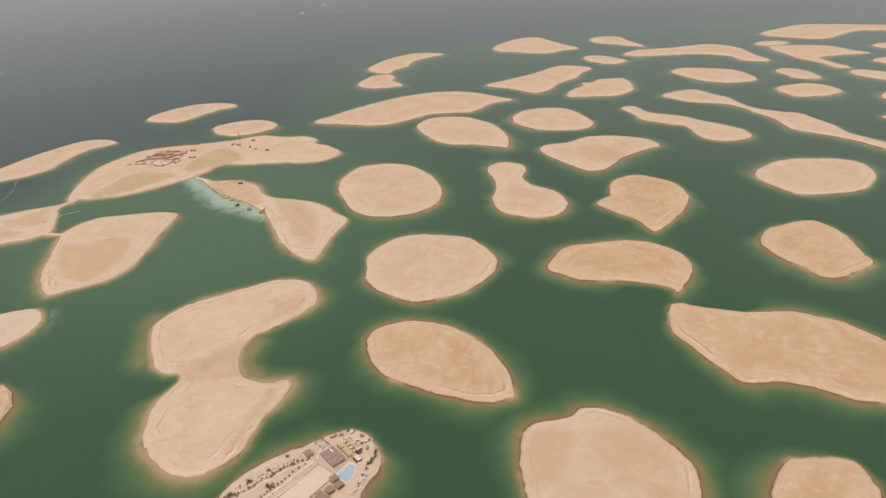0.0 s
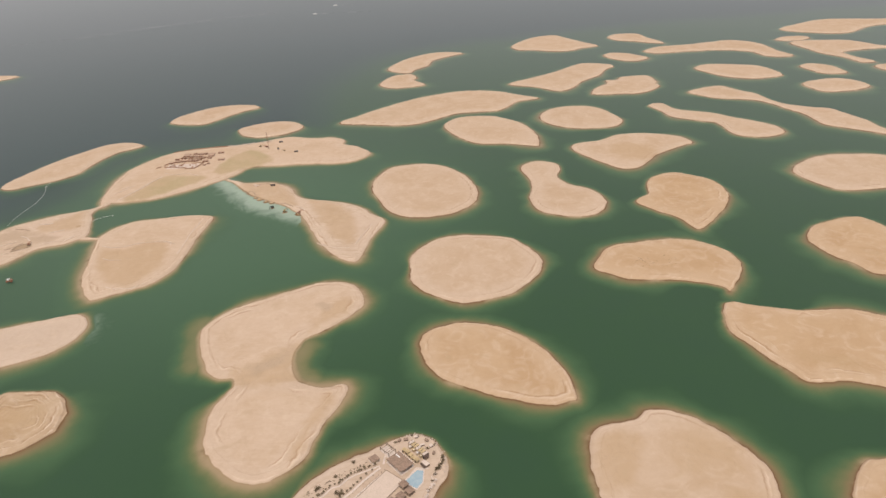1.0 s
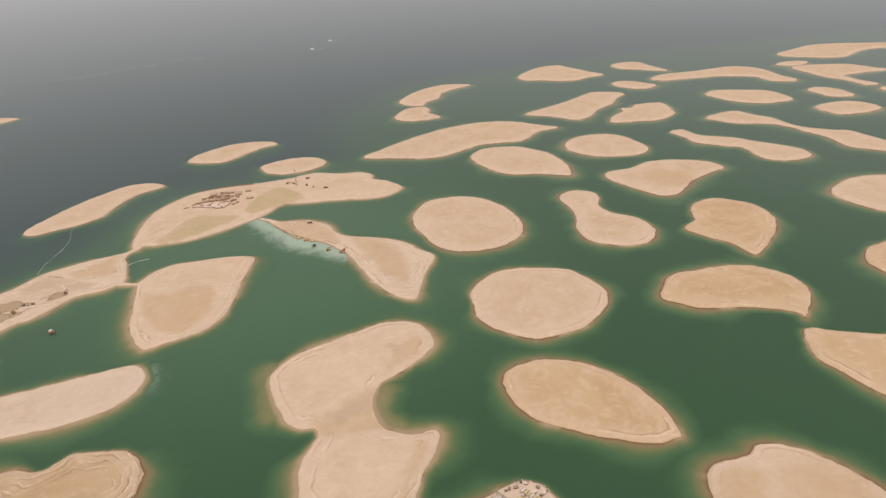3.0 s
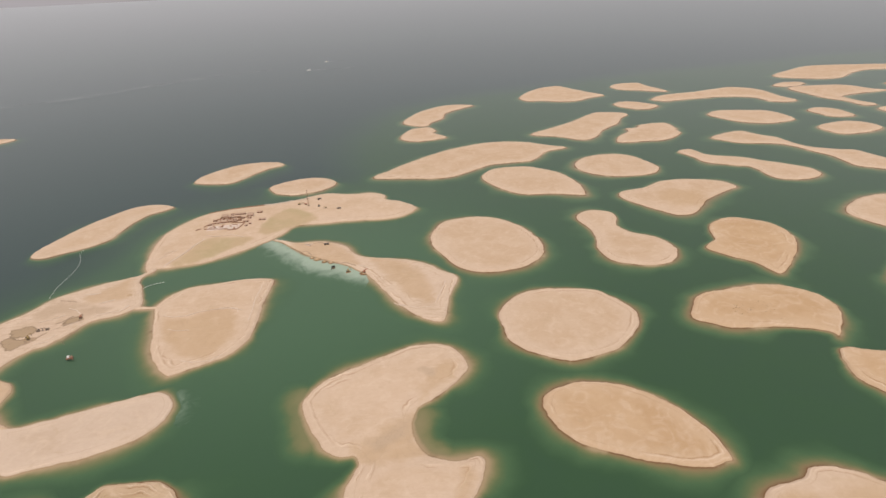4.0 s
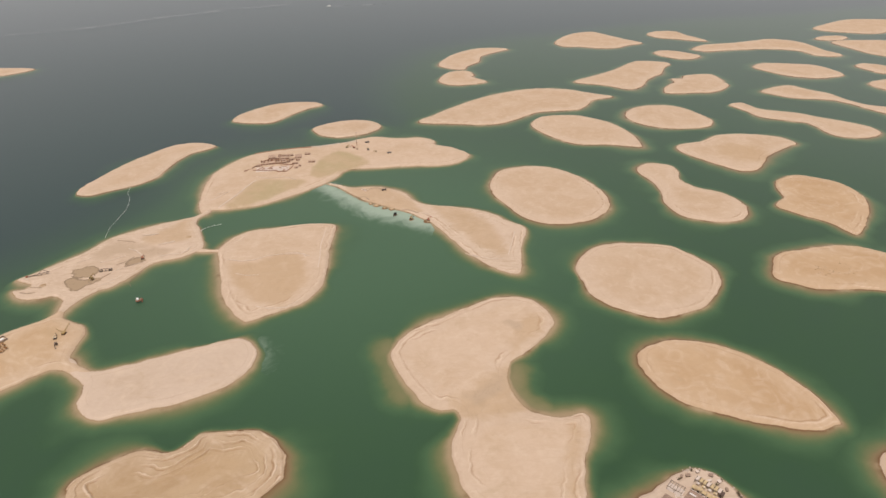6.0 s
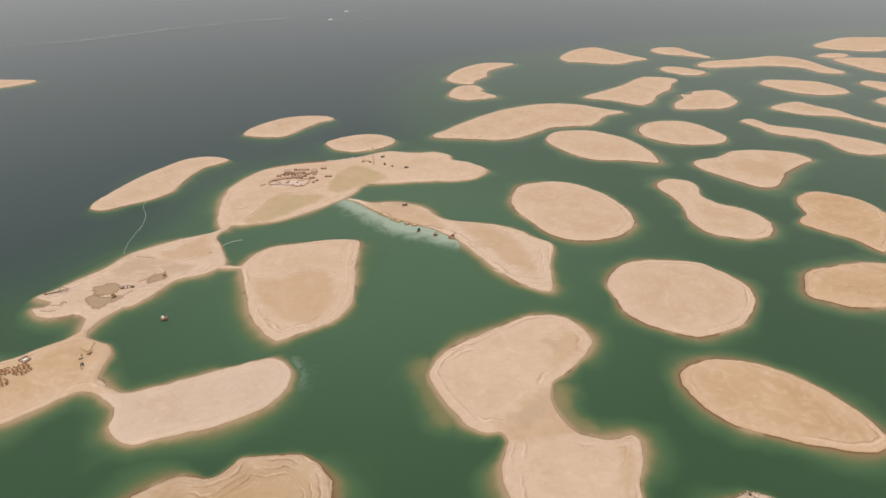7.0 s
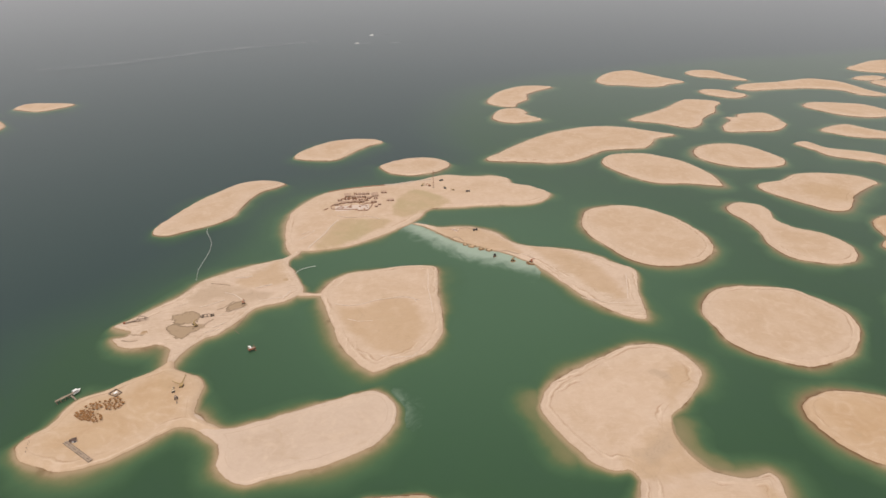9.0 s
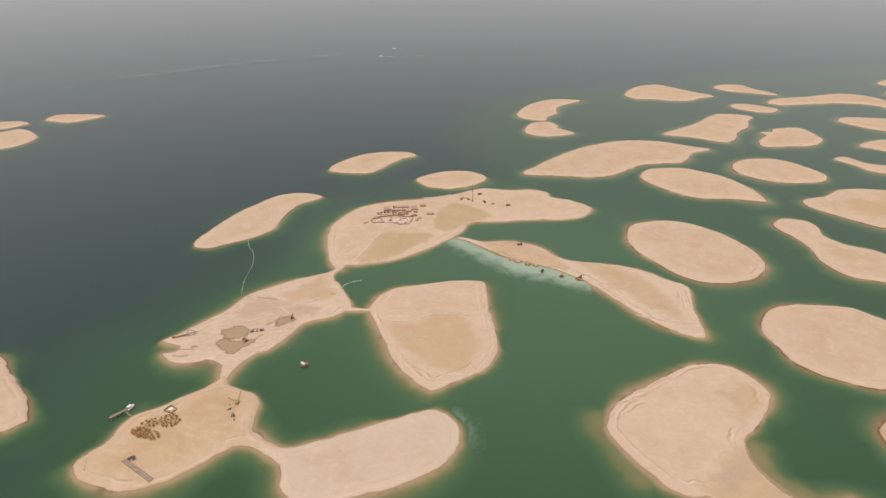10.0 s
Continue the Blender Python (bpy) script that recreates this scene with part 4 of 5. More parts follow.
for px, py, turn, a, b in ((-68.2, 293.6, 10, 2.4, 1.4), (-71.9, 293, 60, 1.8, 1.2), (-58.9, 288.8, 20, 3.2, 1.0), (-56.1, 292.6, -30, 2.2, 1.3), (-51.8, 282.6, 75, 2.0, 1.2), (-53.5, 288.1, 35, 1.6, 1.6), (-62.3, 295.4, 15, 1.6, 1.1)):
    ob = thing("shed", "small weathered timber shed", "shed", "sheds near the shore", px, py, turn)
    part("walls", box(0, 0, 0, a, b, 1.1), DUSTY_WOOD, ob)
    part("roof", box(0, 0, 1.1, a + 0.3, b + 0.3, 0.1, rx=6), ROOF_GREY if rng.random() < 0.6 else PAVING, ob)

pool_shape = [(-6.0, -0.7), (-0.1, 6.4), (3.4, 5.9), (3.1, -2.0), (0.2, -6.4), (-3.7, -3.8)]
pool = thing("swimming_pool", "pale blue swimming pool with white paved edge", "pool", "", -60.9, 264.2, 0)
part("surround", prism([(a * 1.22, b * 1.17) for a, b in pool_shape], -0.3, 0.18), PAVING, pool)
m, n, l, b = material("pool_water", 0.08)
co = n.new("ShaderNodeTexCoord").outputs["Object"]
l.new(mixed(n, l, grain(n, l, co, 0.35, 3.0), (0.20, 0.32, 0.39), (0.40, 0.46, 0.47)), b.inputs["Base Color"])
bumped(n, l, b, grain(n, l, co, 2.0, 2.0), 0.1, 0.05)
part("pool_water", prism(pool_shape, 0.0, 0.20), m, pool, "still pale blue water")

court = thing("court", "smooth pale sand field with a low kerb", "field", "", -85.9, 250.4, -38.1)
part("surface", box(0, 0, -0.25, 13.0, 42.0, 0.62), plain("raked_sand", (0.56, 0.45, 0.36), 0.95, vary=0.08, scale=0.2), court)
for dx, dy, a, b in ((6.6, 0, 0.3, 42.4), (-6.6, 0, 0.3, 42.4), (0, 21.1, 13.5, 0.3)):
    part("kerb", box(dx, dy, -0.2, a, b, 0.66), DUSTY_WOOD, court)


def path(points, width, label):
    ob = part("path", ribbon(points, width, 0, 0.10), PAVING, None)
    return tagged(ob, label, "path", kind="structure")


walk_way = [(-132.5, 242.6), (-121.5, 248.3), (-116, 250.9), (-110.8, 254.6), (-106.9, 259.8), (-103, 261), (-98.8, 265.7), (-95.1, 268.3), (-89.2, 271), (-82, 274.4)]
straight = [(-113.5, 238.1), (-104.1, 248), (-100, 252.5), (-95, 257.6), (-90, 264.1), (-81.5, 273.1)]
path(walk_way, 0.9, "winding pale footpath between palms")
path(straight, 1.3, "straight pale footpath beside posts")
path([(-112.5, 233.6), (-101.5, 244.6), (-92.5, 254.1), (-87, 260.6), (-78.5, 270.1)], 0.8, "narrow pale footpath along the court")
path([(-80, 275.6), (-79.5, 281.6), (-75.5, 280.1)], 1.2, "pale path to the pergola")
path([(-65.5, 265.6), (-61.5, 272.1), (-54.5, 271.6)], 1.0, "pale path behind the pool")

greens = [palm("palm_tree", GREEN_LEAF, "young dusty palm beside a footpath", "palms on the resort island", 1.7, 0.95, 12, s) for s in (1, 2, 3)]
for k, (px, py) in enumerate(((-118.6, 249.5), (-102.6, 264.2), (-90.5, 273))):
    greens[k].matrix_basis = pose(px, py, land_at(px, py) - 0.08)
for (ax, ay), (bx, by) in zip(walk_way[:-1], walk_way[1:]):
    steps = max(2, int(math.hypot(bx - ax, by - ay) / 1.5))
    for k in range(steps):
        t = k / steps
        plant(greens, ax + (bx - ax) * t - 0.7 + rng.uniform(-0.5, 0.4), ay + (by - ay) * t + 1.2 + rng.uniform(-0.4, 0.6), rng.uniform(0.55, 0.95))
for (ax, ay), (bx, by) in zip(straight[:-1], straight[1:]):
    for k in range(3):
        t = k / 3
        plant(greens, ax + (bx - ax) * t - 1.5, ay + (by - ay) * t + 0.9, rng.uniform(0.6, 0.95))
bushes = [shrub("bush", GREEN_LEAF, "low dusty bush in sand", "bushes on the resort island", s) for s in (11, 12)]
bushes[0].matrix_basis = pose(-96.9, 277.1, land_at(-96.9, 277.1) - 0.05, 0, 0, 0) @ Matrix.Scale(1.5, 4)
bushes[1].matrix_basis = pose(-105.7, 267.2, land_at(-105.7, 267.2) - 0.05, 0, 0, 50) @ Matrix.Scale(1.4, 4)
for px, py, size in ((-114.5, 259, 1.5), (-122.9, 250, 1.5), (-103.9, 255.8, 1.2), (-101.5, 255.8, 1.5), (-47.1, 280.1, 1.0), (-46.9, 278.2, 1.1), (-47.1, 276.2, 1.0), (-47.8, 274.1, 1.1), (-48.7, 271.9, 1.2), (-50.3, 270.6, 1.2),
                     (-61.5, 296.1, 0.8), (-65, 296.9, 0.9), (-74, 291.6, 0.8), (-51.5, 289.2, 0.8), (-55.5, 286.1, 0.9), (-51, 267.1, 0.9), (-52.3, 262.6, 0.8), (-54.5, 256.1, 0.9)):
    plant(bushes, px, py, size)
for k in range(46):
    t = k / 45
    px, py = -119.5 + 30 * t + rng.uniform(-3, 1), 254.6 + 22 * t + rng.uniform(-1.2, 1.8)
    plant(bushes, px, py, rng.uniform(0.22, 0.42))
post = thing("bollard", "short dark bollard lamp beside the path", "bollard", "bollards along the path", -102.5, 248.5)
part("pole", tube(0, 0, 0, 0.7, 0.09, 0.08), DUSTY_WOOD, post)
part("cap", tube(0, 0, 0.7, 0.85, 0.13, 0.10), DARK, post)
for (ax, ay), (bx, by) in zip(straight[:-1], straight[1:]):
    for k in range(3):
        t = (k + 0.4) / 3
        px, py = ax + (bx - ax) * t + 1.1, ay + (by - ay) * t - 0.8
        copy_thing(post, pose(px, py, land_at(px, py) - 0.05))
for k in range(18):
    px, py = -78.9 - 1.48 * k, 271.2 - 1.89 * k
    copy_thing(post, pose(px, py, land_at(px, py) - 0.05))
lounger = thing("sun_lounger", "pale sun lounger on the sand", "lounger", "loungers by the shore", -53, 259.9, 20)
part("frame", box(0, 0, 0.2, 0.65, 1.5, 0.12), PAVING, lounger)
part("backrest", box(0, 0.75, 0.28, 0.65, 0.7, 0.1, rx=35), PAVING, lounger)
for px in (-0.25, 0.25):
    for py in (-0.6, 0.6):
        part("leg", box(px, py, 0, 0.07, 0.07, 0.22), WHITE, lounger)
for k in range(9):
    px, py = -51 - 0.35 * k + rng.uniform(-0.8, 0.8), 268 - 1.45 * k + rng.uniform(-0.5, 0.5)
    copy_thing(lounger, pose(px, py, land_at(px, py), 0, 0, rng.uniform(0, 60)))


parasol = thing("parasol", "small pale beach parasol", "parasol", "parasols by the shore", -50.6, 262.5)
part("pole", tube(0, 0, 0, 1.7, 0.05, 0.05), DUSTY_WOOD, parasol)
part("canopy", tube(0, 0, 1.5, 2.0, 0.8, 0.08, 8), PAVING, parasol)
for k in range(6):
    px, py = -51.4 - 1.2 * k + rng.uniform(-1.2, 1.2), 260.2 - 2.3 * k + rng.uniform(-0.8, 0.8)
    copy_thing(parasol, pose(px, py, land_at(px, py) - 0.05))


def boulders(name, places, low, high, label, seed):
    """Broken stones, each with its own uneven faces."""
    r = random.Random(seed)
    bm = bmesh.new()
    for px, py in places:
        made = bmesh.ops.create_icosphere(bm, subdivisions=1, radius=r.uniform(low, high))["verts"]
        for v in made:
            v.co *= r.uniform(0.75, 1.2)
            v.co.z *= 0.7
        bmesh.ops.translate(bm, vec=(px, py, land_at(px, py) + 0.1), verts=made)
    return tagged(part(name, bm, STONE, None), label, "rocks", kind="stuff")


def scatter(points, count, spread, seed):
    r = random.Random(seed)
    out = []
    for _ in range(count):
        k = r.randrange(len(points) - 1)
        t = r.random()
        (ax, ay), (bx, by) = points[k], points[k + 1]
        out.append((ax + (bx - ax) * t + r.gauss(0, spread), ay + (by - ay) * t + r.gauss(0, spread)))
    return out


boulders("shore_rocks", scatter([(-46, 269.6), (-45.5, 281.6), (-51.5, 294.6), (-61.5, 299.6), (-69.5, 297.6)], 90, 0.7, 3), 0.2, 0.5, "pale rocks along the resort shore", 3)

# ---- the building site ----


def house(x, y, turn, a, b, tall, roofed):
    ob = thing("unfinished_house", "roofed brown block house under construction" if roofed else "roofless brown block house under construction", "house", "houses of the building site", x, y, turn)
    part("floor_slab", box(0, 0, 0, a + 0.8, b + 0.8, 0.25), SITE_FLOOR, ob)
    for px in (-a / 2, a / 2):
        wall = box(px, -b * 0.32, 0.25, 0.3, b * 0.36, tall)
        box(px, b * 0.32, 0.25, 0.3, b * 0.36, tall, bm=wall)
        box(px, 0, 0.25 + tall * 0.8, 0.3, b * 0.3, tall * 0.2, bm=wall)
        part("side_wall", wall, BLOCKWORK, ob)
    for py in (-b / 2, b / 2):
        wall = box(-a * 0.33, py, 0.25, a * 0.34, 0.3, tall)
        box(a * 0.33, py, 0.25, a * 0.34, 0.3, tall, bm=wall)
        box(0, py, 0.25, a * 0.34, 0.3, tall * 0.4, bm=wall)
        part("end_wall", wall, BLOCKWORK, ob)
    part("inner_wall", box(a * 0.1, 0, 0.25, 0.25, b * 0.95, tall * 0.9), BLOCKWORK, ob)
    if roofed:
        part("roof", box(0, 0, 0.25 + tall, a + 0.5, b + 0.5, 0.3, bevel=0.05), ROOF_BROWN, ob)
    return ob


ROOF_BROWN = plain("brown_roof_deck", (0.42, 0.285, 0.195), 0.85, vary=0.3)
SITE_FLOOR = plain("swept_site_floor", (0.56, 0.455, 0.375), 0.9, vary=0.15, scale=0.3)
for px, py, a, b, roofed in (
        (-361.4, 785.3, 7.0, 8.5, 1), (-352.9, 789.8, 3.4, 4.2, 0), (-348.2, 790.3, 3.2, 4.0, 1), (-343.6, 789.8, 3.4, 4.0, 0), (-339.2, 789.8, 3.0, 4.0, 1),
        (-331.4, 785.8, 7.0, 9.5, 1), (-321.4, 792.3, 6.0, 4.0, 1), (-314.4, 768.3, 7.4, 3.2, 1), (-369.4, 772.3, 4.8, 3.6, 0), (-361.9, 775.3, 6.0, 3.6, 0),
        (-354.4, 780.8, 4.0, 3.4, 1), (-348.9, 780.8, 4.0, 3.4, 0), (-343.4, 781.3, 4.0, 3.4, 1), (-337.9, 776.3, 3.8, 3.4, 0), (-353.4, 773.3, 4.6, 3.2, 0),
        (-346.9, 773.3, 4.6, 3.2, 1), (-340.9, 771.8, 3.6, 3.2, 0), (-365.4, 764.8, 5.4, 3.2, 0), (-358.4, 765.8, 5.4, 3.2, 1), (-351.4, 767.3, 4.6, 3.0, 0),
        (-344.9, 767.3, 4.4, 3.0, 0), (-332.4, 764.3, 6.2, 2.8, 1), (-330.4, 774.8, 4.0, 3.0, 0), (-372.4, 759.8, 4.0, 2.8, 0), (-329.9, 751.8, 3.0, 3.0, 0), (-326.4, 756.8, 2.6, 2.2, 1)):
    house(px, py, 4 + rng.uniform(-3, 3), a, b, rng.uniform(0.9, 1.4), roofed or rng.random() < 0.55)


def wall_run(points, tall, thick, mat, name, label):
    ob = new(name)
    tagged(ob, label, "wall")
    for (ax, ay), (bx, by) in zip(points[:-1], points[1:]):
        steps = max(1, round(math.hypot(bx - ax, by - ay) / 5))
        for k in range(steps):
            p = [Vector((ax + (bx - ax) * t, ay + (by - ay) * t, 0)) for t in (k / steps, (k + 0.985) / steps)]
            z0 = min(land_at(*q[:2]) for q in p) - 0.2
            way = p[1] - p[0]
            part("panel", box(*((p[0] + p[1]) / 2)[:2], z0, way.length, thick, tall + 0.2, rz=math.degrees(math.atan2(way.y, way.x))), mat, ob)
    return ob


wall_run([(-378.5, 755.2), (-372.6, 764.4), (-365.6, 762.6), (-360.5, 766.0), (-348.3, 765.0), (-342.3, 761.8), (-333.2, 761.6), (-335.5, 751.0), (-338.9, 741.9), (-348.8, 741.2), (-349.5, 745.0), (-362.5, 746.3), (-376.4, 748.4), (-378.5, 755.2)], 0.9, 0.4, BLOCKWORK, "site_wall", "low brown block wall round the site yard")
for line in ([(-370.5, 764.0), (-366.5, 755.5), (-371.0, 749.8)], [(-358.0, 765.6), (-356.0, 757.0), (-361.0, 751.5)], [(-349.0, 764.6), (-346.5, 757.0), (-341.0, 756.5), (-339.0, 748.0)], [(-381.0, 751.0), (-386.0, 746.5)], [(-366.0, 768.5), (-352.0, 769.6), (-338.0, 768.6)], [(-368.0, 777.0), (-352.0, 777.4), (-334.0, 778.6)]):
    wall_run(line, 0.8, 0.4, BLOCKWORK, "partition_wall", "low brown block wall between plots")
wall_run([(-383.4, 799.8), (-371.4, 806.8), (-349.4, 811.8), (-319.4, 814.8)], 0.9, 1.0, BLOCKWORK, "sea_wall", "dark low sea wall along the shore")
boulders("rock_armour", scatter([(-321.4, 816.3), (-308.4, 816.8), (-297.4, 820.8), (-286.4, 824.8), (-265.4, 829.8)], 130, 0.9, 4), 0.5, 1.2, "pale armour rocks along the shore", 4)
for px, py, a, b in ((-357.4, 751.8, 3.2, 1.6), (-347.4, 752.8, 1.8, 1.8), (-342.4, 745.8, 3.6, 1.4), (-351.4, 744.8, 2.2, 1.2), (-365.4, 750.8, 2.6, 1.4)):
    ob = thing("block_stack", "stacked brown building blocks on pallets", "blocks", "stacks in the site yard", px, py, rng.uniform(0, 90))
    part("pallet", box(0, 0, 0, a + 0.2, b + 0.2, 0.15), DUSTY_WOOD, ob)
    part("blocks", box(0, 0, 0.15, a, b, 0.9, bevel=0.05), BLOCKWORK, ob)
m = thing("yard_slab", "pale concrete yard of the building site", "slab", "", -355.4, 750.8, 4)
part("slab", box(0, 0, -0.1, 36, 13, 0.3), SITE_FLOOR, m)
mast = thing("lattice_mast", "tall slender rust-brown lattice mast", "mast", "", -264.4, 802.8)
part("footing", box(0, 0, 0, 2.2, 2.2, 0.6), CONCRETE, mast)
for px in (-0.45, 0.45):
    for py in (-0.45, 0.45):
        part("chord", beam((px, py, 0.5), (px * 0.6, py * 0.6, 20), 0.09), BLOCKWORK, mast)
web = bmesh.new()
for k in range(13):
    s0, s1 = 0.45 * (1 - 0.4 * k / 13), 0.45 * (1 - 0.4 * (k + 1) / 13)
    z0, z1 = 0.6 + 1.48 * k, 0.6 + 1.48 * (k + 1)
    for i, (p, q) in enumerate((((-1, -1), (1, -1)), ((1, -1), (1, 1)), ((1, 1), (-1, 1)), ((-1, 1), (-1, -1)))):
        beam((p[0] * s0, p[1] * s0, z0), (q[0] * s1, q[1] * s1, z1), 0.07, bm=web)
part("bracing", web, BLOCKWORK, mast)
part("head", box(0, 0, 20, 0.8, 0.8, 0.7, bevel=0.1), STEEL, mast)
excavator(YELLOW, -276.4, 809.8, 40, "dusty yellow excavator on the building island")
excavator(RUST, -268.4, 807.8, 150, "rust-coloured excavator near the mast")
truck(-253.4, 823.8, 20, "dark dump truck on open sand", STEEL)
truck(-251.4, 798.8, 110, "dusty dump truck on open sand", YELLOW)
truck(-226.4, 785.8, 5, "dark dump truck on the bare sand", STEEL)
excavator(YELLOW, -242.4, 791.8, 200, "small yellow excavator on open sand", 0.8)

# ---- the spit where sand is being tipped ----
m, n, l, b = material("silt", 1.0)
geo = n.new("ShaderNodeNewGeometry").outputs["Position"]
thick = n.new("ShaderNodeAttribute")
thick.attribute_name = "thick"
cloud = calc(n, l, "MULTIPLY_ADD", grain(n, l, geo, 0.05, 4.0, 0.6, 1.5), 0.9, calc(n, l, "ADD", thick.outputs["Fac"], -0.45))
l.new(mixed(n, l, ranged(n, l, cloud, 0.1, 1.0, 0.0, 0.95), bed_colour(n, l, calc(n, l, "ADD", BED, 0.1), geo), (0.29, 0.36, 0.28)), b.inputs["Base Color"])
wet(n, l, b)
SILT = m


def cloud_of_silt(points, top, label, seed, mat=None, cap=-0.05):
    """A low bank of stirred-up silt that fades into the bed."""
    line = rounded(points)
    x, y = np.meshgrid(np.arange(line[:, 0].min() - 16, line[:, 0].max() + 16, 1.5), np.arange(line[:, 1].min() - 16, line[:, 1].max() + 16, 1.5))
    d = inland(x, y, line) + 4.0 * fractal(x, y, 22, seed) + 1.8 * fractal(x, y, 7, seed + 1)
    z = np.where(d > 0, top - 0.3 * np.exp(-d / 4), top - 0.3 + d * 0.10) + 0.08 * fractal(x, y, 12, seed + 3)
    ob = sheet("silt_shoal", x, y, np.minimum(z, cap), z > BED - 0.2, mat or SILT, [("thick", np.clip((d + 12) / 24, 0, 1) * min(1.0, 1.15 + 0.7 * top))])
    return tagged(ob, label, "silt", kind="structure")


cloud_of_silt([(-297.8, 714), (-279.8, 704), (-266.8, 687), (-252.8, 673), (-239.8, 660), (-225.8, 649), (-208.8, 643), (-191.8, 630), (-183.8, 621), (-177.8, 601), (-185.8, 593), (-198.8, 599), (-209.8, 607), (-218.8, 613), (-231.8, 617), (-238.8, 622), (-247.8, 631), (-259.8, 647), (-275.8, 665), (-293.8, 687), (-303.8, 701)], -0.16, "milky turquoise cloud of silt in shallow water", 91)
cloud_of_silt([(-323, 441), (-314, 438), (-307, 428), (-309, 412), (-318, 402), (-326, 398), (-322, 408), (-316, 420), (-318, 432)], -0.95, "faint green swirl of silt off the shore", 95)
BED_SAND = sea_bed("sandy_bed", 0.22)
cloud_of_silt([(-237, 422), (-228, 433), (-218, 424), (-216, 397), (-208, 371), (-222, 366), (-231, 390)], -0.5, "olive sand shoal off a pointed shore", 103, BED_SAND)
cloud_of_silt([(-148, 402), (-137, 392), (-140, 368), (-124, 350), (-140, 347), (-152, 354), (-157, 374)], -0.42, "olive sand shoal in a sheltered bay", 101, BED_SAND)
for px, py, turn, paint, text in ((-221.3, 628, 250, DARK, "dark excavator tipping sand at the water"), (-206.3, 617, 60, YELLOW, "dusty yellow excavator at the water's edge"), (-190.3, 612, 30, RUST, "rust-red excavator at the water's edge")):
    mound = heap(px, py, 5.0, 0.9 - land_at(px, py), int(-px) + 2, TAN_SAND, "low sand bar built out into the water")
    excavator(paint, px, py, turn, text, 1.15, 1.0, land_at(px, py) + 0.75 * (0.9 - land_at(px, py)) - 0.2)
truck(-232.3, 682, 0, "dark dump truck on the spit", DARK)
for px, py, a in ((-253.3, 686, 10), (-249.3, 684, 50), (-251.3, 682, 140)):
    ob = thing("steel_pipe", "length of sand-dusted steel dredge pipe", "pipe", "pipes lying on the sand", px, py, a)
    w = bmesh.new()
    bmesh.ops.create_cone(w, cap_ends=True, segments=10, radius1=0.35, radius2=0.35, depth=5.0, matrix=pose(0, 0, 0.35, 0, 90))
    part("barrel", w, PAVING, ob)
    for e in (-2.45, 2.45):
        w = bmesh.new()
        bmesh.ops.create_cone(w, cap_ends=True, segments=10, radius1=0.48, radius2=0.48, depth=0.12, matrix=pose(e, 0, 0.4, 0, 90))
        part("flange", w, RUST, ob)


for px, py, r in ((-239.3, 651, 4.5), (-231.3, 644, 4.0), (-224.3, 641, 3.5), (-245.3, 655, 3.0)):
    heap(px, py, r, 1.6, int(-px), TAN_SAND, "tipped heap of brown sand")

# ---- the dredged island, its machines and floating pipes ----
for px, py, turn, paint, text in ((-464.8, 542.7, 10, DUSTY_WOOD, "dark excavator digging grey mud"), (-457.8, 544.2, 200, DUSTY_WOOD, "dark excavator beside wet mud"), (-468.8, 532.7, 70, YELLOW, "yellow excavator in the mud pit"), (-466.8, 529.7, 250, YELLOW, "yellow excavator reaching into the pit"), (-436.8, 560.7, 90, RUST, "rust-red excavator on grey mud")):
    excavator(paint, px, py, turn, text)
conveyor = thing("conveyor", "long brown sand conveyor on legs", "conveyor", "", -513.8, 540.7, 16)
part("belt_frame", beam((-8.5, 0, 0.7), (8.5, 0, 2.2), 0.9, 0.3), DUSTY_WOOD, conveyor)
for px in (-6, -2, 2, 6):
    for py in (-0.4, 0.4):
        part("leg", beam((px, py, 0), (px, py, 1.45 + px * 0.09), 0.16), STEEL, conveyor)
part("hopper", box(-8.8, 0, 0.4, 1.6, 1.6, 1.1, bevel=0.1), RUST, conveyor)
part("arm", beam((0, 0.5, 1.4), (2.5, 4.2, 2.6), 0.35), DUSTY_WOOD, conveyor)
part("arm", beam((2.5, 4.2, 2.6), (7.5, 0.6, 2.0), 0.35), DUSTY_WOOD, conveyor)
heap(-503.8, 524.7, 3.0, 1.0, 8, TAN_SAND, "low heap of brown sand")
heap(-407.8, 597.7, 2.6, 0.9, 9, TAN_SAND, "low heap of brown sand")
for k in range(6):
    heap(-490 + 1.6 * k, 559.7 + 1.2 * k, 1.5, 0.8, 30 + k, PALE_SAND, "small pale heap in a long row")


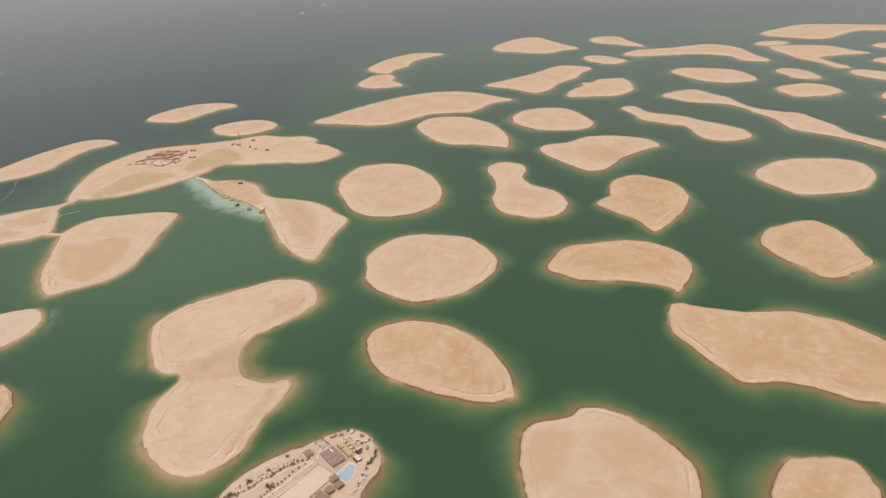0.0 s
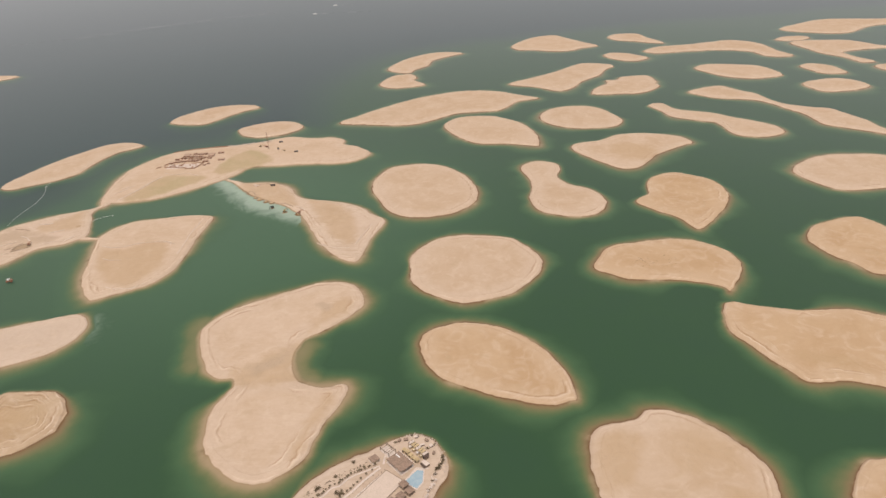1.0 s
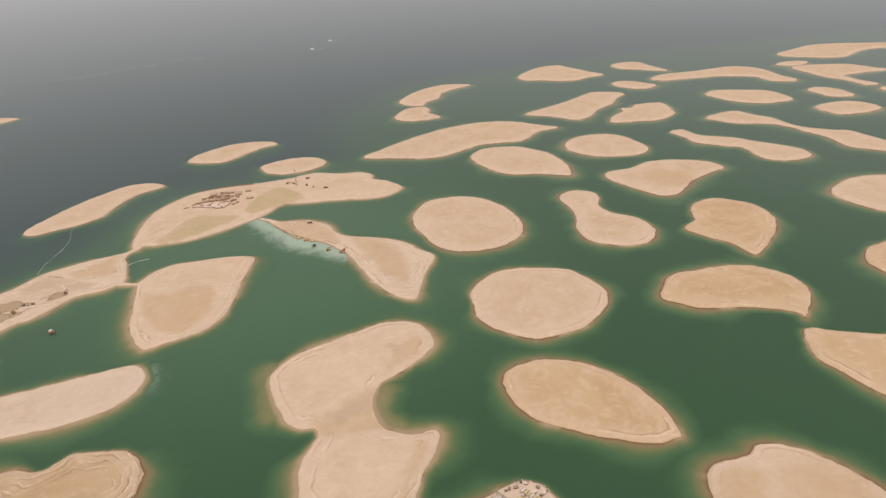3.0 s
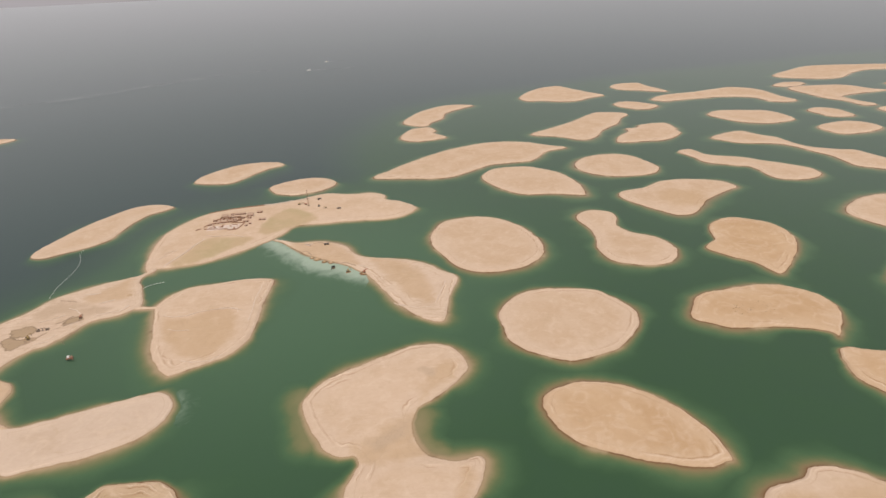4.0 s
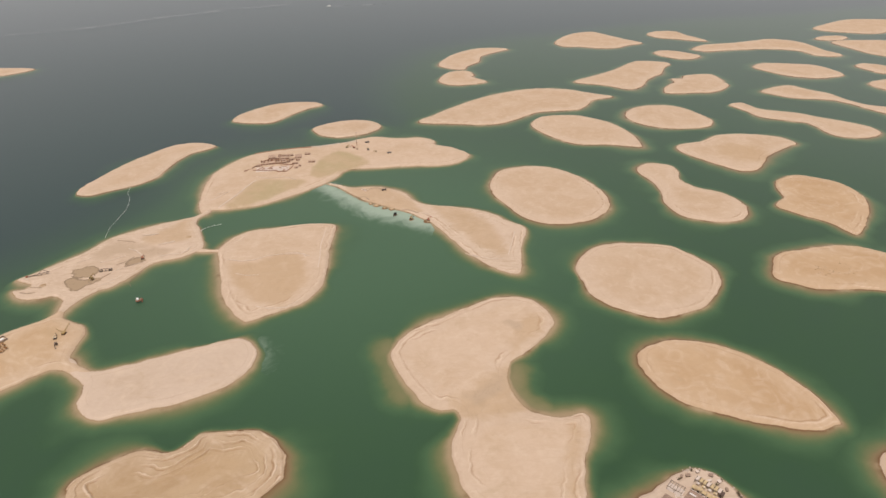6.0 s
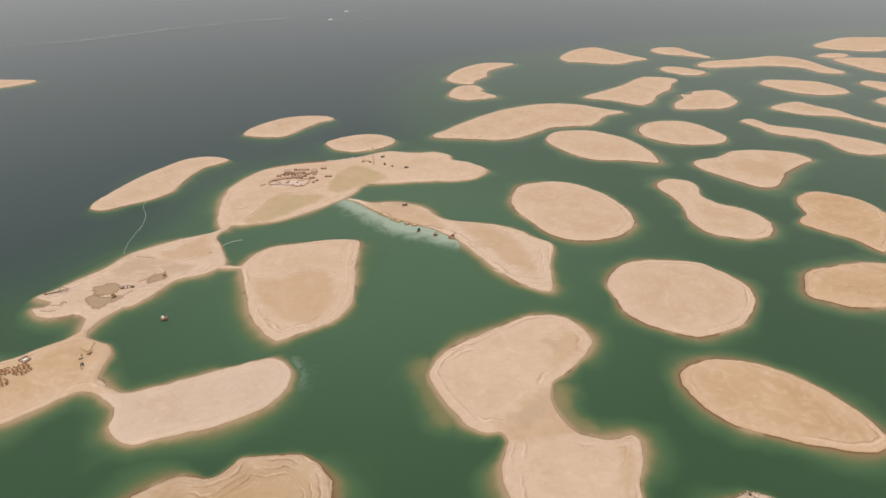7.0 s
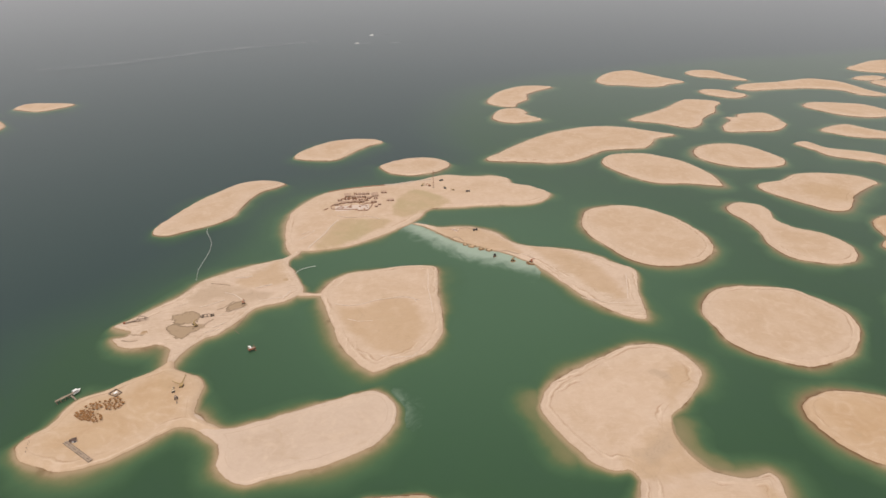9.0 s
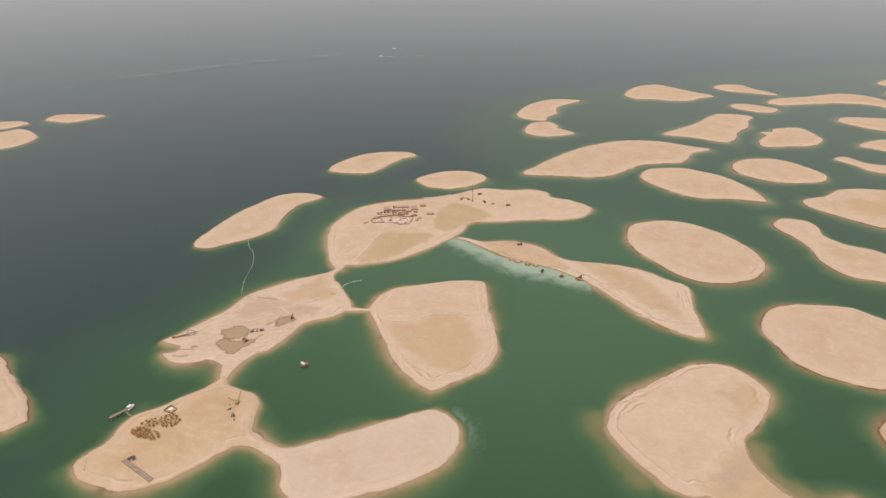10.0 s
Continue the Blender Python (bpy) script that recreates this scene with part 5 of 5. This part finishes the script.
def pipeline(points, label, long=2.6, gap=1.3, radius=0.42, mat=None):
    """A string of floats along a line on the water."""
    ob = new("floating_pipeline")
    tagged(ob, label, "pipeline")
    ob.matrix_basis = pose(*points[0], 0)
    p = np.array(points, float)
    f = np.concatenate([a[None] + (b - a)[None] * np.linspace(0, 1, 40, endpoint=False)[:, None] for a, b in zip(p[:-1], p[1:])])
    run = np.concatenate([[0], np.cumsum(np.hypot(*np.diff(f, axis=0).T))])
    bm = tube(0, 0, -long / 2, long / 2, radius, radius, 8)
    tube(0, 0, long / 2, long / 2 + 0.35, radius, radius * 0.4, 8, bm)
    tube(0, 0, -long / 2 - 0.35, -long / 2, radius * 0.4, radius, 8, bm)
    first = part("float", bm, mat or WHITE, ob)
    at = 1.0
    r = random.Random(len(points))
    while at < run[-1]:
        q = [np.interp(at, run, f[:, i]) for i in (0, 1)]
        e = [np.interp(at + 1, run, f[:, i]) for i in (0, 1)]
        o = first if at == 1.0 else new("float", first.data)
        o.parent = ob
        o.matrix_basis = pose(q[0] - points[0][0], q[1] - points[0][1], 0.12, 0, 90, math.degrees(math.atan2(e[1] - q[1], e[0] - q[0])) + r.uniform(-9, 9))
        at += (long + gap) * r.uniform(0.85, 1.25)
    return ob


pipeline([(-499.8, 719.7), (-497.8, 705.7), (-491.8, 693.7), (-487.8, 680.7), (-485.8, 663.7), (-486.8, 645.7), (-487.8, 626.7), (-484.8, 605.7)], "long string of white floats carrying a dredge pipe", 1.4, 2.6, 0.20)
pipeline([(-400.8, 611.7), (-397.8, 617.7), (-391.8, 621.7), (-381.8, 624.7)], "short string of white floats in the lagoon", 1.2, 1.7, 0.22)
pipeline([(-431.8, 543.7), (-434.8, 533.7), (-437.8, 524.7), (-432.8, 518.7)], "dark rubber outlet pipe trailing into the water", 2.2, 0.25, 0.16, DUSTY_WOOD)

barge = thing("work_boat", "small orange work boat with white cabin", "boat", "", -420.3, 498.2, 25, z=-0.25)
hull = prism([(-2.6, -1.2), (1.6, -1.2), (2.8, 0), (1.6, 1.2), (-2.6, 1.2)], 0, 0.95)
part("hull", hull, RUST, barge)
part("deck", prism([(-2.4, -1.0), (1.5, -1.0), (2.5, 0), (1.5, 1.0), (-2.4, 1.0)], 0.95, 1.0), DUSTY_WOOD, barge)
cab = part("cabin", box(-0.9, 0, 1.0, 1.5, 1.5, 1.1, bevel=0.08), WHITE, barge)
part("window", box(-0.9, 0, 1.5, 1.54, 1.2, 0.35), GLASS, cab)
part("crane_arm", beam((1.0, 0, 1.0), (2.2, 0.6, 2.4), 0.16), RUST, barge)
raft = thing("float_raft", "small white float raft beside the boat", "raft", "", -422.6, 500.9, 10, z=-0.1)
part("raft_deck", box(0, 0, 0, 1.8, 1.4, 0.5, bevel=0.1), WHITE, raft)
buoy = thing("buoy", "orange mooring buoy floating by the boat", "buoy", "", -417.2, 496, 0, z=-0.2)
part("drum", tube(0, 0, 0, 0.7, 0.45, 0.4, 10), RUST, buoy)
part("top_mark", tube(0, 0, 0.7, 1.3, 0.08, 0.05), RUST, buoy)

# ---- the palm island ----
browns = [palm("palm_tree", BROWN_LEAF, "dry rust-brown young palm heeled into sand", "palms of the nursery", 1.1, 0.85, 11, s) for s in (21, 22, 23)]
spots = []
for cx, cy, rx_, ry_, turn, count in ((-511.5, 431.0, 6.5, 4.2, -22, 32), (-503.8, 427.8, 5.0, 3.6, -20, 12), (-506.5, 439.8, 7.5, 3.6, 10, 18), (-497.0, 440.2, 6.2, 5.6, -50, 26)):
    tries = 0
    while count and tries < 6000:
        tries += 1
        u, v = rng.uniform(-1, 1), rng.uniform(-1, 1)
        if u * u + v * v > 1:
            continue
        c, s = math.cos(radians(turn)), math.sin(radians(turn))
        q = (cx + c * u * rx_ - s * v * ry_, cy + s * u * rx_ + c * v * ry_)
        if all((q[0] - a) ** 2 + (q[1] - b) ** 2 > (2.0 if cx < -508 else 3.6) for a, b in spots):
            spots.append(q)
            count -= 1
for k, (px, py) in enumerate(spots):
    if k < 3:
        browns[k].matrix_basis = pose(px, py, land_at(px, py) - 0.08)
    else:
        plant(browns, px, py, rng.uniform(0.85, 1.4))

pen = [(-503.8, 451.1), (-500.8, 456.1), (-495.8, 452.1), (-498.3, 447.9), (-503.8, 451.1)]
wall_run(pen, 1.0, 0.35, DUSTY_WOOD, "enclosure_wall", "low timber enclosure beside the palms")
pad = thing("storage_pad", "white covered pad inside the enclosure", "pad", "", -499.6, 451.9, 55)
part("slab", box(0, 0, 0, 3.0, 2.4, 0.3), CONCRETE, pad)
part("cover", box(0, 0, 0.3, 2.6, 2.0, 0.5, bevel=0.12), WHITE, pad)

strip = thing("long_slab", "long narrow concrete strip with two lanes", "slab", "", -503.5, 399.1, -39.7)
for k in range(13):
    for py in (-0.62, 0.62):
        part("lane_slab", box(-12.6 + 2.1 * k, py, 0, 2.04, 1.0, 0.42, bevel=0.03), CONCRETE, strip)
for py in (-1.28, 0, 1.28):
    part("edge_beam", box(0, py, 0, 27.6, 0.16, 0.58), DUSTY_WOOD, strip)
hut = thing("hut", "small hut with brown roof and white side", "hut", "", -508.6, 407.9, 20)
part("walls", box(0, 0, 0, 2.4, 2.2, 1.7), WHITE, hut)
part("roof", hip(2.6, 2.4, 1.7, 2.3, 0.8, 0.25), DARK_ROOF, hut)
part("door", box(0.4, -1.12, 0, 0.7, 0.06, 1.3), DARK, hut)
part("dark_side_roof", box(-1.9, 0.3, 1.2, 1.6, 2.2, 0.12, ry=8), DARK_ROOF, hut)
for py in (-0.6, 1.2):
    part("post", box(-2.5, py, 0, 0.12, 0.12, 1.25), DUSTY_WOOD, hut)

jetty = thing("jetty", "grey timber jetty on piles", "jetty", "", -532.8, 453.1, 45, z=0)
for k in range(24):
    part("plank", box(-5.6 + 0.49 * k, 0, 0.62, 0.45, 1.7, 0.1), CONCRETE, jetty)
for px in (-5.2, -2.6, 0, 2.6, 5.2):
    for py in (-0.75, 0.75):
        part("pile", tube(px, py, -2.2, 1.2, 0.16, 0.16), DUSTY_WOOD, jetty)
for py in (-0.7, 0.7):
    part("stringer", box(0, py, 0.45, 11.6, 0.18, 0.17), DUSTY_WOOD, jetty)
gang = thing("gangway", "narrow grey gangway from jetty to beach", "gangway", "", -526.2, 451.5, -45, z=0)
part("ramp", beam((-3.8, 0, 0.75), (3.8, 0, 1.1), 0.9, 0.14), CONCRETE, gang)
for py in (-0.42, 0.42):
    part("handrail", beam((-3.8, py, 1.4), (3.8, py, 1.75), 0.07), STEEL, gang)
    for px in (-3.6, 0, 3.6):
        part("post", box(px, py, 0.7 if px < 3 else 0.5, 0.07, 0.07, 0.85), STEEL, gang)
launch = thing("motor_launch", "white motor launch moored at the jetty", "boat", "", -527.6, 459.1, 62, z=-0.3)
part("hull", prism([(-2.9, -1.1), (1.4, -1.15), (3.2, 0), (1.4, 1.15), (-2.9, 1.1)], 0, 1.0), WHITE, launch)
part("canopy", box(-0.7, 0, 2.0, 3.2, 2.1, 0.14, bevel=0.05), WHITE, launch)
for px in (-2.1, 0.7):
    for py in (-0.9, 0.9):
        part("canopy_post", box(px, py, 0.95, 0.08, 0.08, 1.1), STEEL, launch)
part("cockpit", box(-0.8, 0, 1.0, 2.6, 1.4, 0.05), DUSTY_WOOD, launch)

crane = thing("mobile_crane", "yellow mobile crane with its boom laid low", "crane", "", -458.6, 455.4, 83)
for py in (-0.8, 0.8):
    part("track", box(0, py, 0, 3.4, 0.55, 0.75, bevel=0.2), DARK, crane)
part("upper_body", box(-0.2, 0, 0.8, 2.6, 1.9, 1.1, bevel=0.12), YELLOW, crane)
part("cab", box(1.0, 0.65, 0.9, 1.0, 0.8, 1.2, bevel=0.08), YELLOW, crane)
lat = bmesh.new()
for py in (-0.3, 0.3):
    for pz in (0, 0.5):
        beam((0.9, py, 1.3 + pz), (8.6, py * 0.4, 3.4 + pz * 0.5), 0.13, bm=lat)
for k in range(9):
    t0, t1 = k / 9, (k + 1) / 9
    beam((0.9 + 7.7 * t0, -0.3 + 0.18 * t0, 1.3 + 2.1 * t0), (0.9 + 7.7 * t1, 0.3 - 0.18 * t1, 1.55 + 2.1 * t1), 0.09, bm=lat)
part("boom", lat, YELLOW, crane)
part("hook_block", box(8.5, 0, 2.4, 0.35, 0.35, 0.6, bevel=0.08), STEEL, crane)
part("counter_arm", beam((0.2, 0.8, 1.6), (2.7, 6.9, 2.3), 0.38), YELLOW, crane)
excavator(BEIGE, -462.6, 450.2, 100, "pale excavator parked near the crane")
excavator(DUSTY_WOOD, -459.0, 442.8, 290, "dark excavator with lowered boom", 1.05, 1.2)
skiff = thing("skiff", "dark skiff drawn up on the beach", "boat", "", -539.6, 416.5, 40)
part("hull", prism([(-1.6, -0.6), (0.9, -0.6), (1.9, 0), (0.9, 0.6), (-1.6, 0.6)], 0, 0.6), BLOCKWORK, skiff)
part("thwart", box(-0.2, 0, 0.6, 0.3, 1.1, 0.06), DUSTY_WOOD, skiff)
stake = thing("marker_post", "short dark marker post in the sand", "post", "marker posts on the beach", -533.8, 404.1)
part("pole", tube(0, 0, 0, 1.2, 0.12, 0.09), DUSTY_WOOD, stake)
part("cap", tube(0, 0, 1.2, 1.4, 0.16, 0.12), DARK, stake)
for px, py in ((-534.4, 407.1), (-534.8, 409.6), (-532.8, 400.6)):
    copy_thing(stake, pose(px, py, land_at(px, py) - 0.05))

# ---- scrub on the tracked island ----
scrub = [shrub("scrub_bush", GREEN_LEAF, "tiny dry scrub tuft on bare sand", "scrub tufts on bare sand", s) for s in (31, 32)]
spots = [(rng.gauss(124.5, 7.5), rng.gauss(489, 4.0)) for _ in range(34)] + [(rng.gauss(144.5, 3.5), rng.gauss(490, 6.5)) for _ in range(26)]
for k, (px, py) in enumerate(spots):
    if k < 2:
        scrub[k].matrix_basis = pose(px, py, land_at(px, py) - 0.03) @ Matrix.Scale(0.6, 4)
    else:
        plant(scrub, px, py, rng.uniform(0.3, 0.75))

# ---- low pale banks of pushed sand ----
LOOSE_SAND = plain("loose_pale_sand", (0.55, 0.435, 0.335), 0.95, scale=0.3, vary=0.12)


def berm(points, width, dug=False):
    tagged(part("sand_berm", ribbon(points, width, 0, 0.2 if dug else 0.28), DUG_SAND if dug else LOOSE_SAND, None), "low bank of damp brown dug sand" if dug else "low bank of pale pushed sand", "sand bank", "banks of pushed sand")


DUG_SAND = plain("damp_dug_sand", (0.36, 0.262, 0.175), 0.95, scale=0.3, vary=0.25)
berm([(-489, 560), (-486, 563), (-482, 567)], 1.1)
berm([(-449, 605), (-442, 604), (-437, 607)], 0.9)
berm([(-429, 586), (-423, 587), (-418, 590)], 0.9)
berm([(-407, 567), (-403, 571), (-401, 578)], 0.8)
berm([(-455, 542), (-446, 548), (-433, 555)], 0.7)
berm([(-528, 536), (-525, 537), (-519, 535)], 1.0)
berm([(-524, 519), (-521, 520), (-517, 519)], 1.0)
berm([(-509, 523), (-505, 525), (-501, 523)], 0.6)
berm([(-363, 552), (-353, 548), (-342, 549), (-331, 555), (-320, 557), (-304, 556), (-295, 552)], 0.8)
berm([(-327, 478), (-317, 474), (-305, 476), (-297, 483)], 0.8)
berm([(-352, 528), (-344, 524), (-333, 524)], 0.6)
berm([(-405, 674), (-399, 682), (-391, 696)], 0.9)
berm([(-394, 656), (-390, 666), (-382, 684), (-376, 703), (-369, 720)], 1.4)
berm([(-403, 688), (-399, 690), (-396, 694)], 0.9)
berm([(-370, 731), (-357, 724), (-341, 728), (-326, 718)], 0.7)
berm([(-451, 605), (-443, 606), (-437, 607)], 1.0)
berm([(-431, 585), (-425, 588), (-418, 591)], 1.0)
berm([(-407, 569), (-404, 571), (-402, 577)], 1.0)
berm([(-471, 558), (-464, 561), (-453, 568)], 1.0)
berm([(-454, 527), (-450, 529), (-446, 534)], 1.0)
berm([(-459, 520), (-454, 522), (-448, 524)], 1.0)
berm([(-455, 580), (-447, 576), (-439, 567)], 1.0)
berm([(-425, 563), (-414, 567), (-405, 567)], 1.0)
berm([(-449, 550), (-443, 552), (-437, 555)], 1.1, True)
berm([(-469, 521), (-465, 525), (-459, 535), (-456, 539)], 1.1, True)
berm([(-456, 553), (-451, 556), (-445, 565)], 1.1, True)
berm([(-520, 540), (-516, 541), (-511, 541)], 1.1, True)
berm([(-517, 525), (-511, 522), (-503, 521)], 1.1, True)
berm([(-470, 597), (-462, 595), (-453, 592)], 1.1, True)
berm([(-465, 543), (-461, 543), (-456, 545)], 1.1, True)
berm([(-517, 515), (-510, 513), (-505, 514)], 1.1, True)
berm([(-316, 558), (-309, 559), (-300, 556), (-298, 549)], 0.8)
berm([(-285, 596), (-287, 571), (-286, 551), (-286, 532)], 0.8)
berm([(-197, 627), (-191, 623), (-185, 615)], 0.9)
berm([(-162, 548), (-153, 539), (-142, 533), (-130, 533)], 0.9)
berm([(-114, 579), (-120, 558), (-126, 539)], 0.9)
berm([(-245, 648), (-237, 652), (-234, 645)], 1.0, True)
berm([(-234, 642), (-227, 642), (-222, 639)], 1.0, True)
berm([(-220, 638), (-209, 635), (-199, 626)], 1.0, True)
berm([(-258, 670), (-252, 669), (-246, 660)], 1.0, True)
berm([(-247, 687), (-239, 689), (-229, 680)], 1.0, True)

# ---- far boats and their wakes ----
def foam(name, most):
    """Broken foam, with water showing through."""
    m, n, l, b = material(name, 0.9)
    co = n.new("ShaderNodeNewGeometry").outputs["Position"]
    b.inputs["Base Color"].default_value = (0.55, 0.55, 0.54, 1)
    clear, mix = n.new("ShaderNodeBsdfTransparent"), n.new("ShaderNodeMixShader")
    l.new(ranged(n, l, grain(n, l, co, 0.03, 5.0), 0.36, 0.62, 0.0, most), mix.inputs[0])
    l.new(clear.outputs[0], mix.inputs[1])
    l.new(b.outputs[0], mix.inputs[2])
    l.new(mix.outputs[0], n["Material Output"].inputs["Surface"])
    return m


FOAM, OLD_FOAM = foam("sea_foam", 0.8), foam("thin_old_foam", 0.7)


def wake(points, width, label, mat=None):
    bm = bmesh.new()
    p = np.array(points, float)
    last = None
    for i, q in enumerate(p):
        d = p[min(i + 1, len(p) - 1)] - p[max(i - 1, 0)]
        d = np.array([-d[1], d[0]]) / np.hypot(*d) * width * (0.6 + 0.4 * i / len(p)) / 2
        row = [bm.verts.new((q[0] + d[0], q[1] + d[1], 0.06)), bm.verts.new((q[0] - d[0], q[1] - d[1], 0.06))]
        if last:
            bm.faces.new((last[0], last[1], row[1], row[0]))
        last = row
    return tagged(part("boat_wake", bm, mat or FOAM, None), label, "wake", kind="stuff")


def speedboat(x, y, turn, label):
    ob = thing("speedboat", label, "boat", "boats far out", x, y, turn, z=-0.3)
    part("hull", prism([(-5, -1.6), (2, -1.6), (5.5, 0), (2, 1.6), (-5, 1.6)], 0, 1.5), WHITE, ob)
    part("cabin", box(-0.5, 0, 1.5, 4, 2.2, 1.3, bevel=0.2), WHITE, ob)
    part("windscreen", box(1.5, 0, 1.7, 0.2, 2.0, 0.8), GLASS, ob)


speedboat(-376, 1825, 184, "white speedboat far out at sea")
wake([(-371, 1825), (-317, 1829), (-232, 1836)], 5, "white foam wake behind a boat")
speedboat(-341, 1953, 196, "white speedboat far out in the haze")
wake([(-336, 1954), (-287, 1968)], 5, "short foam wake behind a boat")
wake([(-1046, 1558), (-972, 1588), (-896, 1620), (-817, 1680), (-741, 1742), (-667, 1786), (-594, 1825), (-477, 1872)], 4.5, "long thin foam line on open water", OLD_FOAM)
